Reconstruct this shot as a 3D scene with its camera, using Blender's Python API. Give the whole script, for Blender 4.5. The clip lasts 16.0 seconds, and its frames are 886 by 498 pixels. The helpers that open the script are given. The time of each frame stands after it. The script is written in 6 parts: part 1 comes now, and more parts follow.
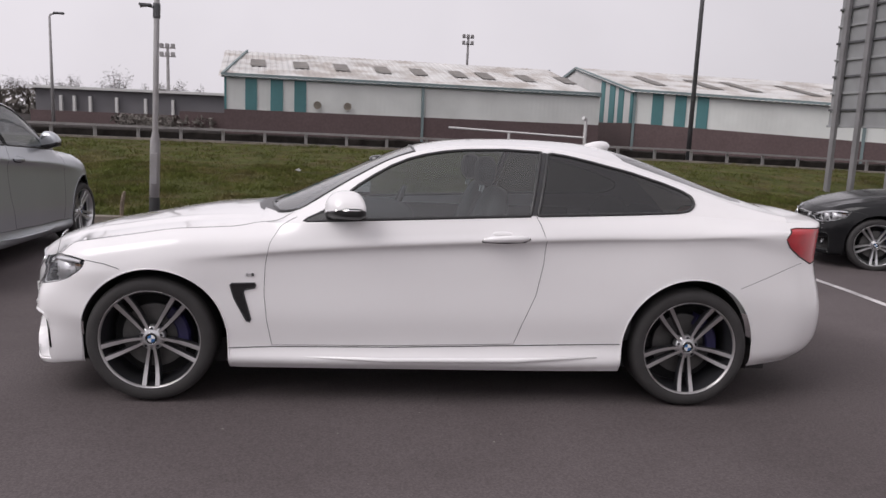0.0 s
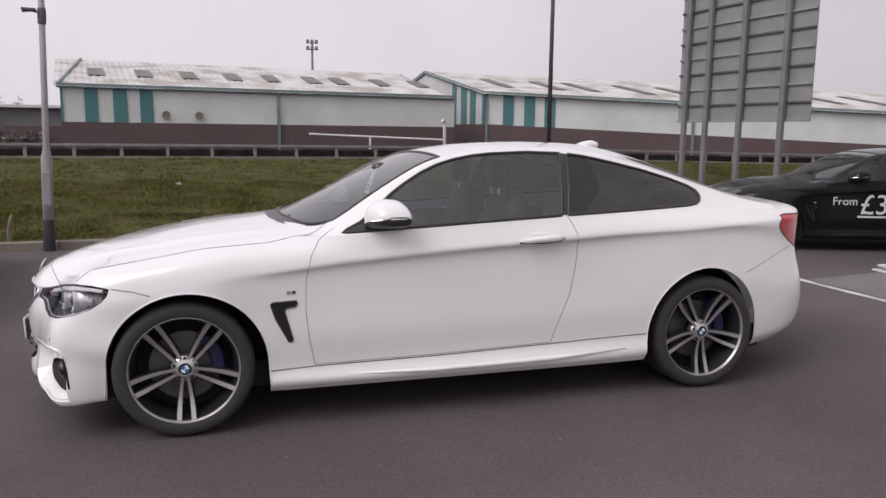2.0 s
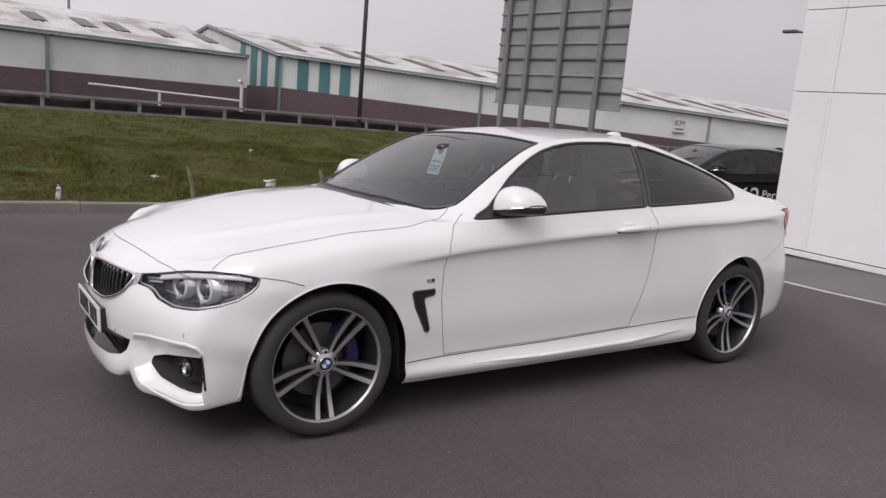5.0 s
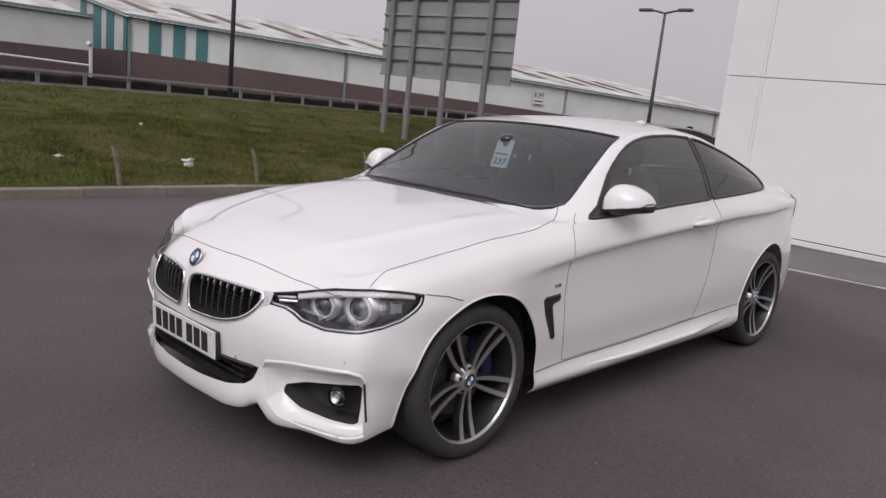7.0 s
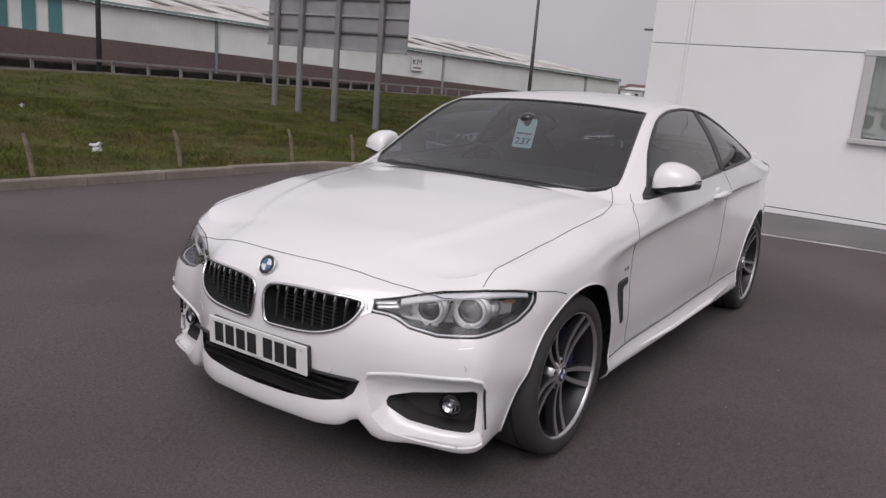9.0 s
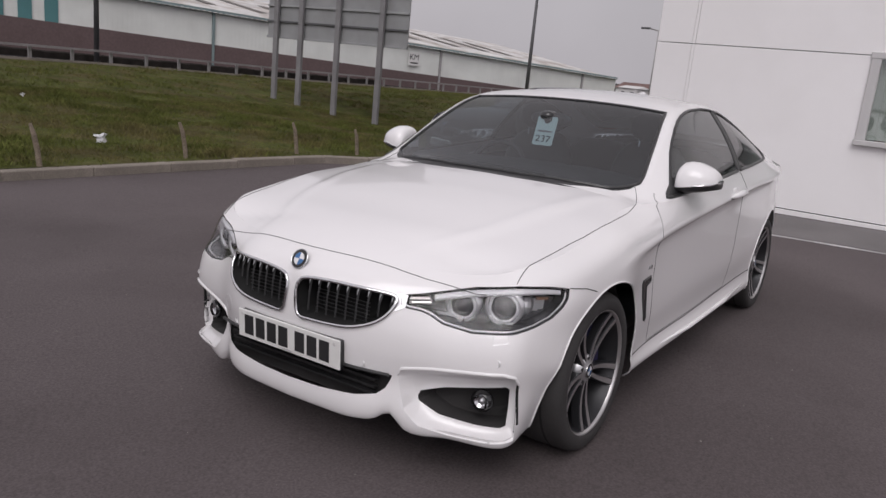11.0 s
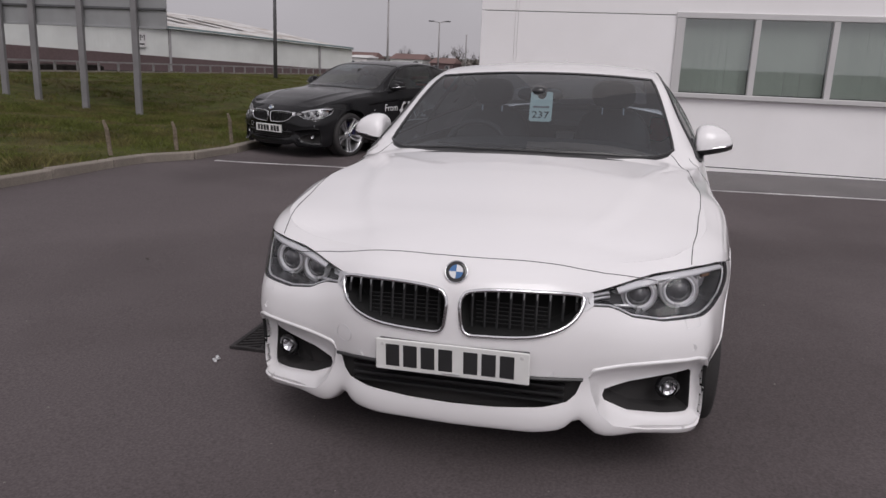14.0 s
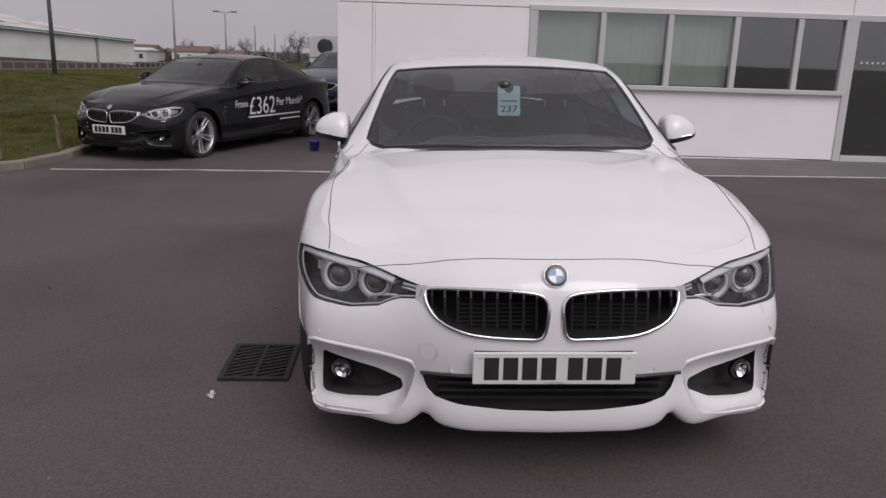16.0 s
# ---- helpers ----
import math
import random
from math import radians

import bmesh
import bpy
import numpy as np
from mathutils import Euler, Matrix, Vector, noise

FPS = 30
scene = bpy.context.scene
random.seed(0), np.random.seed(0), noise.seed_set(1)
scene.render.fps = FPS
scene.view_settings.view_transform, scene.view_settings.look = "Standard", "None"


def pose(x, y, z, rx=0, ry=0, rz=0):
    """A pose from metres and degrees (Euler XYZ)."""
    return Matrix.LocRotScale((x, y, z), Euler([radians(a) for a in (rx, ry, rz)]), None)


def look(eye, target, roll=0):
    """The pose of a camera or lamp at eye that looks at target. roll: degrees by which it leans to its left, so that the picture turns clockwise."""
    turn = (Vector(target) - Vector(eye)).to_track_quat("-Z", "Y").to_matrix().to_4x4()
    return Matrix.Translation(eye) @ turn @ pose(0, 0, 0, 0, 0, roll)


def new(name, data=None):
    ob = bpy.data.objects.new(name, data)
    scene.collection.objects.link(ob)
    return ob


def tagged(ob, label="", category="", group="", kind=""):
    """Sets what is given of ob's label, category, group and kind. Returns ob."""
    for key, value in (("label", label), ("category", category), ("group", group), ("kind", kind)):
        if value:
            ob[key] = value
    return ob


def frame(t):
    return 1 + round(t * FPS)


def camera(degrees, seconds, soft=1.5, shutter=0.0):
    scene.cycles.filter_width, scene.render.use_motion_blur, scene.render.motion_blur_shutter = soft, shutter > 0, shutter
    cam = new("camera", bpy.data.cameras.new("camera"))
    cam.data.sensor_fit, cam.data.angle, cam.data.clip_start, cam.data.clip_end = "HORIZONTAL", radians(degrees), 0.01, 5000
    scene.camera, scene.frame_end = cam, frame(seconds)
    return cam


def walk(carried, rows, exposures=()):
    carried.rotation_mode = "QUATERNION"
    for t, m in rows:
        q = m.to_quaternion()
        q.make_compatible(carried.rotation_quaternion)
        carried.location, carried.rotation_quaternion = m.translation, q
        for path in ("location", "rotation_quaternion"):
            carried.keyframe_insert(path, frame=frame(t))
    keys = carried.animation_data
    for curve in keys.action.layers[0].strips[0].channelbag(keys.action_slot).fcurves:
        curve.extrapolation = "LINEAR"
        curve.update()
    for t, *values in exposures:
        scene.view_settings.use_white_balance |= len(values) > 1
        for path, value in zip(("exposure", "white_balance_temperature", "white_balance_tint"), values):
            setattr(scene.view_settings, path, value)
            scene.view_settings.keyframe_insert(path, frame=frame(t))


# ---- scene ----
cam = camera(60.0, 16.0)
PATH = [
    (0, (0.94, -4.648, 1.48), (1.176, -2.689, 1.155), 2.43),
    (0.5, (0.811, -4.601, 1.463), (1.116, -2.65, 1.147), 2.79),
    (1, (0.572, -4.563, 1.48), (0.967, -2.628, 1.161), 3.38),
    (1.5, (0.251, -4.54, 1.487), (0.775, -2.635, 1.175), 1.68),
    (2, (-0.01, -4.418, 1.454), (0.613, -2.542, 1.151), 0.64),
    (2.5, (-0.313, -4.282, 1.46), (0.416, -2.444, 1.155), 3.19),
    (3, (-0.584, -4.16, 1.452), (0.253, -2.372, 1.132), 2.43),
    (3.5, (-0.816, -3.971, 1.438), (0.105, -2.228, 1.103), 3.9),
    (4, (-1.098, -3.81, 1.45), (-0.085, -2.12, 1.104), 4.68),
    (4.2, (-1.195, -3.768, 1.449), (-0.147, -2.1, 1.102), 4.85),
    (6.3, (-2.075, -2.939, 1.468), (-0.715, -1.523, 1.088), 5.44),
    (6.5, (-2.141, -2.814, 1.461), (-0.749, -1.43, 1.079), 5.8),
    (7, (-2.34, -2.573, 1.459), (-0.88, -1.266, 1.06), 5.89),
    (7.5, (-2.423, -2.297, 1.426), (-0.9, -1.069, 1.011), 4.58),
    (8, (-2.527, -2.071, 1.437), (-0.958, -0.907, 1.006), 4.75),
    (8.5, (-2.671, -1.881, 1.452), (-1.053, -0.794, 1.004), 3.58),
    (9, (-2.714, -1.819, 1.451), (-1.064, -0.783, 1.0), 4.73),
    (9.5, (-2.744, -1.799, 1.45), (-1.108, -0.744, 0.992), 4.79),
    (10, (-2.757, -1.785, 1.448), (-1.126, -0.721, 0.992), 4.96),
    (10.2, (-2.772, -1.776, 1.454), (-1.139, -0.716, 0.997), 4.91),
    (12.3, (-2.941, -1.309, 1.41), (-1.188, -0.464, 0.948), 5.07),
    (12.5, (-3.007, -1.201, 1.406), (-1.229, -0.411, 0.943), 3.83),
    (13, (-3.091, -0.933, 1.401), (-1.266, -0.266, 0.926), 2.76),
    (13.5, (-3.095, -0.629, 1.389), (-1.23, -0.084, 0.912), 4.25),
    (14, (-3.139, -0.312, 1.391), (-1.24, 0.091, 0.908), 2.33),
    (14.5, (-3.087, -0.051, 1.367), (-1.166, 0.22, 0.88), 2.04),
    (15, (-3.074, 0.197, 1.375), (-1.143, 0.35, 0.875), 2.81),
    (15.5, (-3.09, 0.436, 1.381), (-1.152, 0.446, 0.888), 0.79),
    (16, (-3.07, 0.636, 1.375), (-1.134, 0.521, 0.889), 1.79),
]
walk(cam, [(t, look(eye, target, roll)) for t, eye, target, roll in PATH], [(0, 0.17), (4, 0.14), (8, -0.1), (12.5, -0.16), (16, -0.25)])

CAR_PLACE, CAR_YAW = (-0.029, 0.099, 0.0), -1.995

# ---- sky and light ----
SUN_ELEV, SUN_AZ = 48.0, 246.0
world = bpy.data.worlds.new("overcast_sky")
scene.world = world
world.use_nodes = True
wn, wl = world.node_tree.nodes, world.node_tree.links
wn.clear()
sky = wn.new("ShaderNodeTexSky")
sky.sky_type = "NISHITA"
sky.sun_disc = False
sky.sun_elevation = radians(SUN_ELEV)
sky.sun_rotation = radians(SUN_AZ)
sky.dust_density = 4.0
hsv = wn.new("ShaderNodeHueSaturation")
hsv.inputs["Saturation"].default_value = 0.12
cloud_at = wn.new("ShaderNodeTexCoord")
cloud = wn.new("ShaderNodeTexNoise")
cloud.inputs["Scale"].default_value = 2.2
cloud.inputs["Detail"].default_value = 5.0
cloud_map = wn.new("ShaderNodeMapRange")
cloud_map.inputs["From Min"].default_value, cloud_map.inputs["From Max"].default_value = 0.3, 0.7
cloud_map.inputs["To Min"].default_value, cloud_map.inputs["To Max"].default_value = 5.0, 6.0
veil = wn.new("ShaderNodeMix")
veil.data_type = "RGBA"
veil.inputs["Factor"].default_value = 0.9
tint = wn.new("ShaderNodeMix")
tint.data_type = "RGBA"
tint.blend_type = "MULTIPLY"
tint.inputs["Factor"].default_value = 1.0
tint.inputs["A"].default_value = (1.0, 0.945, 1.015, 1)
back = wn.new("ShaderNodeBackground")
back.inputs["Strength"].default_value = 0.138
w_out = wn.new("ShaderNodeOutputWorld")
wl.new(sky.outputs["Color"], hsv.inputs["Color"])
wl.new(cloud_at.outputs["Generated"], cloud.inputs["Vector"])
wl.new(cloud.outputs["Fac"], cloud_map.inputs["Value"])
cover_sep = wn.new("ShaderNodeSeparateXYZ")
wl.new(cloud_at.outputs["Generated"], cover_sep.inputs["Vector"])
cover = wn.new("ShaderNodeMapRange")
cover.interpolation_type = "SMOOTHSTEP"
cover.inputs["From Min"].default_value, cover.inputs["From Max"].default_value = -0.1, 0.95
cover.inputs["To Min"].default_value, cover.inputs["To Max"].default_value = 1.0, 0.70
wl.new(cover_sep.outputs["X"], cover.inputs["Value"])
grey = wn.new("ShaderNodeMath")
grey.operation = "MULTIPLY"
wl.new(cloud_map.outputs["Result"], grey.inputs[0])
wl.new(cover.outputs["Result"], grey.inputs[1])
wl.new(grey.outputs[0], tint.inputs["B"])
wl.new(hsv.outputs["Color"], veil.inputs["A"])
wl.new(tint.outputs["Result"], veil.inputs["B"])
wl.new(veil.outputs["Result"], back.inputs["Color"])
wl.new(back.outputs["Background"], w_out.inputs["Surface"])

sun_data = bpy.data.lights.new("sun", "SUN")
sun_data.energy, sun_data.angle, sun_data.color = 1.35, radians(40), (1.0, 0.96, 0.97)
sun = new("sun", sun_data)
az, el = radians(SUN_AZ), radians(SUN_ELEV)
sun_way = Vector((math.sin(az) * math.cos(el), math.cos(az) * math.cos(el), math.sin(el)))
sun.matrix_world = look(sun_way * 60, (0, 0, 0))


# ---- materials ----
def material(name, color, rough=0.6, metal=0.0, vary=0.12, scale=6.0, fine=0.0, fine_scale=120.0, bump=0.0, bump_scale=200.0,
             coat=0.0, dark=None, patch=0.0, patch_scale=0.8, islands=False, rough_vary=0.0, spec=0.5):
    """A surface: a base colour that varies at a large and a fine scale, with relief and gloss."""
    m = bpy.data.materials.new(name)
    m.use_nodes = True
    n, l = m.node_tree.nodes, m.node_tree.links
    p = n["Principled BSDF"]
    p.inputs["Roughness"].default_value, p.inputs["Metallic"].default_value = rough, metal
    p.inputs["Specular IOR Level"].default_value = spec
    p.inputs["Coat Weight"].default_value, p.inputs["Coat Roughness"].default_value = coat, 0.04
    at = n.new("ShaderNodeTexCoord")
    value = None

    def add(a, b):
        if a is None:
            return b
        s = n.new("ShaderNodeMath")
        s.operation = "MULTIPLY"
        l.new(a, s.inputs[0]), l.new(b, s.inputs[1])
        return s.outputs[0]

    def ramp(source, low, high, lo=0.3, hi=0.7):
        r = n.new("ShaderNodeMapRange")
        r.inputs["From Min"].default_value, r.inputs["From Max"].default_value = lo, hi
        r.inputs["To Min"].default_value, r.inputs["To Max"].default_value = low, high
        l.new(source, r.inputs["Value"])
        return r.outputs["Result"]

    def noise_tex(size, detail=4.0):
        t = n.new("ShaderNodeTexNoise")
        t.inputs["Scale"].default_value, t.inputs["Detail"].default_value = size, detail
        l.new(at.outputs["Object"], t.inputs["Vector"])
        return t.outputs["Fac"]

    if vary:
        value = add(value, ramp(noise_tex(scale), 1 - vary, 1 + vary))
    if fine:
        value = add(value, ramp(noise_tex(fine_scale, 2.0), 1 - fine, 1 + fine))
    if islands:
        g = n.new("ShaderNodeNewGeometry")
        value = add(value, ramp(g.outputs["Random Per Island"], 0.75, 1.25, 0.0, 1.0))
    else:
        o = n.new("ShaderNodeObjectInfo")
        value = add(value, ramp(o.outputs["Random"], 0.97, 1.03, 0.0, 1.0))
    base = n.new("ShaderNodeMix")
    base.data_type, base.blend_type = "RGBA", "MULTIPLY"
    base.inputs["Factor"].default_value = 1.0
    base.inputs["A"].default_value = (*color, 1)
    if dark is not None:
        two = n.new("ShaderNodeMix")
        two.data_type = "RGBA"
        two.inputs["A"].default_value, two.inputs["B"].default_value = (*color, 1), (*dark, 1)
        l.new(ramp(noise_tex(patch_scale, 6.0), 0.0, max(patch, 0.001), 0.45, 0.62), two.inputs["Factor"])
        l.new(two.outputs["Result"], base.inputs["A"])
    l.new(value, base.inputs["B"])
    l.new(base.outputs["Result"], p.inputs["Base Color"])
    if rough_vary:
        l.new(ramp(noise_tex(scale * 2.3), max(rough - rough_vary, 0.02), min(rough + rough_vary, 1.0)), p.inputs["Roughness"])
    if bump:
        b = n.new("ShaderNodeBump")
        b.inputs["Strength"].default_value, b.inputs["Distance"].default_value = bump, 0.01
        l.new(noise_tex(bump_scale, 3.0), b.inputs["Height"])
        l.new(b.outputs["Normal"], p.inputs["Normal"])
    return m


def glass(name, color, alpha, rough=0.02, base=0.06):
    """Tinted glass: a gloss over a tinted see-through sheet."""
    m = bpy.data.materials.new(name)
    m.use_nodes = True
    n, l = m.node_tree.nodes, m.node_tree.links
    n.clear()
    o = n.new("ShaderNodeOutputMaterial")
    see, shine, mix, fres = n.new("ShaderNodeBsdfTransparent"), n.new("ShaderNodeBsdfGlossy"), n.new("ShaderNodeMixShader"), n.new("ShaderNodeLayerWeight")
    see.inputs["Color"].default_value = (*[c * alpha for c in color], 1)
    shine.inputs["Roughness"].default_value = rough
    shine.inputs["Color"].default_value = (0.95, 0.95, 0.95, 1)
    fres.inputs["Blend"].default_value = 0.5
    power, gain = n.new("ShaderNodeMath"), n.new("ShaderNodeMath")
    power.operation, gain.operation = "POWER", "MULTIPLY_ADD"
    power.inputs[1].default_value = 5.0
    gain.inputs[1].default_value, gain.inputs[2].default_value = 0.92, base
    l.new(fres.outputs["Facing"], power.inputs[0])
    l.new(power.outputs[0], gain.inputs[0])
    l.new(gain.outputs[0], mix.inputs["Fac"])
    l.new(see.outputs["BSDF"], mix.inputs[1]), l.new(shine.outputs["BSDF"], mix.inputs[2])
    l.new(mix.outputs["Shader"], o.inputs["Surface"])
    return m


ASPHALT = material("asphalt", (0.109, 0.092, 0.094), 0.85, vary=0.10, scale=0.35, fine=0.22, fine_scale=95, bump=0.18, bump_scale=200, dark=(0.078, 0.065, 0.066), patch=0.9, patch_scale=0.4, spec=0.25)
PAVING = material("paving", (0.15, 0.14, 0.14), 0.9, vary=0.12, scale=1.5, fine=0.2, fine_scale=90, bump=0.3, bump_scale=150)
PAINT_LINE = material("line_paint", (0.55, 0.53, 0.53), 0.8, vary=0.2, scale=3.0, fine=0.25, fine_scale=60, dark=(0.25, 0.24, 0.24), patch=0.6, patch_scale=2.5)
KERB = material("kerb_concrete", (0.24, 0.21, 0.18), 0.9, vary=0.2, scale=3.0, fine=0.15, fine_scale=70, bump=0.5, bump_scale=90, dark=(0.14, 0.125, 0.10), patch=0.6, patch_scale=1.2)
EARTH = material("grassy_earth", (0.066, 0.072, 0.025), 0.95, vary=0.25, scale=1.9, fine=0.25, fine_scale=14, bump=0.4, bump_scale=30, dark=(0.085, 0.070, 0.036), patch=0.8, patch_scale=1.7, spec=0.04)
FAR_LAND = material("far_land", (0.11, 0.108, 0.098), 0.95, vary=0.3, scale=0.05)
WHITE_PANEL = material("white_cladding", (0.86, 0.845, 0.85), 0.45, vary=0.025, scale=0.7, fine=0.01, bump=0.02, bump_scale=8, dark=(0.70, 0.685, 0.68), patch=0.35, patch_scale=0.7)
JOINT = material("dark_joint", (0.05, 0.05, 0.055), 0.8, vary=0.1)
FRAME_WHITE = material("window_frame_white", (0.54, 0.53, 0.53), 0.4, vary=0.03, scale=3)
GALV = material("galvanised_steel", (0.26, 0.25, 0.25), 0.6, 0.1, vary=0.15, scale=3, fine=0.1, fine_scale=40, rough_vary=0.1)
GREY_PAINT = material("grey_painted_steel", (0.30, 0.29, 0.295), 0.5, 0.0, vary=0.1, scale=4, dark=(0.22, 0.20, 0.18), patch=0.4, patch_scale=3)
DARK_STEEL = material("dark_steel", (0.10, 0.10, 0.105), 0.6, 0.2, vary=0.15, scale=2)
SIGN_BACK = material("sign_back_aluminium", (0.30, 0.305, 0.31), 0.6, 0.2, vary=0.08, scale=2, dark=(0.24, 0.24, 0.24), patch=0.4, patch_scale=1.5)
BLACK_PAINT = material("black_band_paint", (0.02, 0.02, 0.021), 0.6, vary=0.2, scale=5)
CLAD = material("pale_cladding", (0.66, 0.675, 0.65), 0.6, vary=0.08, scale=0.6, dark=(0.60, 0.61, 0.585), patch=0.5, patch_scale=0.5)
GUTTER = material("grey_green_gutter", (0.17, 0.22, 0.225), 0.55, vary=0.12, scale=1.5)
TEAL = material("teal_cladding", (0.075, 0.20, 0.21), 0.55, vary=0.12, scale=0.7)
BRICK_BAND = material("dark_red_brick", (0.118, 0.082, 0.082), 0.9, vary=0.08, scale=0.8, fine=0.10, fine_scale=9, bump=0.3, bump_scale=12, dark=(0.098, 0.070, 0.070), patch=0.5, patch_scale=0.4)
ROOF = material("weathered_roof_sheet", (0.55, 0.54, 0.53), 0.7, vary=0.12, scale=0.5, dark=(0.33, 0.29, 0.26), patch=0.8, patch_scale=0.7)
ROOFLIGHT = material("dirty_rooflight", (0.15, 0.135, 0.12), 0.5, vary=0.25, scale=1.5)
SLATE = material("dark_wall", (0.16, 0.155, 0.165), 0.7, vary=0.1, scale=0.5)
WHITE_TRIM = material("white_trim", (0.62, 0.61, 0.60), 0.6, vary=0.08, scale=1)
WOOD = material("weathered_wood", (0.21, 0.17, 0.13), 0.9, vary=0.25, scale=9, fine=0.3, fine_scale=60, bump=0.5, bump_scale=60)
LITTER_WHITE = material("litter_plastic", (0.62, 0.62, 0.63), 0.5, vary=0.15, scale=20)
BARK = material("bark", (0.06, 0.05, 0.042), 0.95, vary=0.25, scale=5)
TWIGS = material("bare_twigs", (0.07, 0.058, 0.05), 0.95, vary=0.3, scale=1, islands=True)
BLUE_PLASTIC = material("blue_plastic", (0.06, 0.06, 0.35), 0.45, vary=0.1, scale=10)
IRON = material("cast_iron", (0.03, 0.027, 0.027), 0.75, 0.3, vary=0.25, scale=12, fine=0.2, fine_scale=90, bump=0.3, bump_scale=80)
# near-black that stands for the shade inside openings and recesses
HOLE_SHADE = material("hole_shade", (0.012, 0.012, 0.012), 0.95, vary=0.0)
BLIND = material("blind_fabric", (0.50, 0.51, 0.49), 0.8, vary=0.06, scale=2)
# near-black that stands for the dimness of rooms behind glass
ROOM_SHADE = material("room_shade", (0.06, 0.062, 0.066), 0.9, vary=0.1, scale=1)
PANE = glass("window_glass", (0.87, 0.92, 0.895), 0.86, base=0.12)


# ---- mesh helpers ----
def mesh_ob(name, verts, faces, mat, parent=None, label="", smooth=False, mats=None, slots=None):
    me = bpy.data.meshes.new(name)
    me.from_pydata([tuple(v) for v in verts], [], [tuple(f) for f in faces])
    for mm in (mats or [mat]):
        me.materials.append(mm)
    if slots is not None:
        me.polygons.foreach_set("material_index", slots)
    if smooth:
        me.polygons.foreach_set("use_smooth", [True] * len(me.polygons))
    me.update()
    ob = new(name, me)
    if parent is not None:
        ob.parent = parent
    if label:
        ob["label"] = label
    return ob


def part(name, bm, mat, parent, label="", smooth=False):
    """Links a bmesh as one mesh object under a thing or a part."""
    me = bpy.data.meshes.new(name)
    bm.to_mesh(me)
    bm.free()
    me.materials.append(mat)
    if smooth:
        me.polygons.foreach_set("use_smooth", [True] * len(me.polygons))
    ob = new(name, me)
    if parent is not None:
        ob.parent = parent
    if label:
        ob["label"] = label
    return ob


def thing(name, m=None, label="", category="", group="", kind=""):
    e = new(name)
    e.empty_display_size = 0.2
    if m is not None:
        e.matrix_basis = m
    return tagged(e, label, category, group, kind)


def box_bm(x0, x1, y0, y1, z0, z1, bevel=0.0, bm=None, seg=1):
    b = bm or bmesh.new()
    r = bmesh.ops.create_cube(b, size=1.0, matrix=Matrix.LocRotScale(((x0 + x1) / 2, (y0 + y1) / 2, (z0 + z1) / 2), None, (abs(x1 - x0), abs(y1 - y0), abs(z1 - z0))))
    if bevel:
        es = list({e for v in r["verts"] for e in v.link_edges})
        bmesh.ops.bevel(b, geom=es, offset=bevel, segments=seg, affect="EDGES", profile=0.5)
    return b


def tube_bm(points, radius, sides=8, bm=None, caps=True, closed=False):
    """A round bar along points; radius is one number or one for each point."""
    b = bm or bmesh.new()
    pts = [Vector(p) for p in points]
    rad = radius if isinstance(radius, (list, tuple)) else [radius] * len(pts)
    rings = []
    for i, p in enumerate(pts):
        a = pts[i - 1] if i or closed else p
        c = pts[(i + 1) % len(pts)] if i < len(pts) - 1 or closed else p
        d = (c - a).normalized()
        side = d.cross(Vector((0, 0, 1)))
        side = d.cross(Vector((1, 0, 0))) if side.length < 0.05 else side
        side.normalize()
        up = side.cross(d)
        rings.append([b.verts.new(p + rad[i] * (math.cos(k) * side + math.sin(k) * up)) for k in [2 * math.pi * j / sides for j in range(sides)]])
    n = len(rings)
    for i in range(n if closed else n - 1):
        r, s = rings[i], rings[(i + 1) % n]
        for j in range(sides):
            b.faces.new((r[j], r[(j + 1) % sides], s[(j + 1) % sides], s[j]))
    if caps and not closed:
        b.faces.new(rings[0][::-1]), b.faces.new(rings[-1])
    return b


def lathe_bm(profile, sides=48, axis="y", bm=None):
    """A body of revolution round the given axis from (radius, along) pairs."""
    b = bm or bmesh.new()
    rings = []
    for r, h in profile:
        ring = []
        for k in range(sides):
            a = 2 * math.pi * k / sides
            c, s = r * math.cos(a), r * math.sin(a)
            ring.append(b.verts.new((c, h, s) if axis == "y" else (c, s, h) if axis == "z" else (h, c, s)))
        rings.append(ring)
    for r, s in zip(rings, rings[1:]):
        for j in range(sides):
            b.faces.new((r[j], r[(j + 1) % sides], s[(j + 1) % sides], s[j]))
    return b


def grid_ob(name, f, us, vs, mat, parent=None, smooth=True):
    """A sheet through f(u, v) for all us and vs."""
    verts = [f(u, v) for u in us for v in vs]
    n = len(vs)
    faces = [(i * n + j, (i + 1) * n + j, (i + 1) * n + j + 1, i * n + j + 1) for i in range(len(us) - 1) for j in range(n - 1)]
    return mesh_ob(name, verts, faces, mat, parent, smooth=smooth)


def steps(a, b, n):
    return [a + (b - a) * i / n for i in range(n + 1)]


def ease(a, b, v):
    t = min(max((v - a) / (b - a), 0.0), 1.0)
    return t * t * (3 - 2 * t)


# ---- the ground ----
WALL_X, CORNER_Y = 6.75, 1.45
WALL_TURN = Matrix.Translation((6.75, -3.5, -0.022)) @ Matrix.Rotation(radians(-2.2), 4, "Z") @ Matrix.Translation((-6.75, 3.5, 0.0))


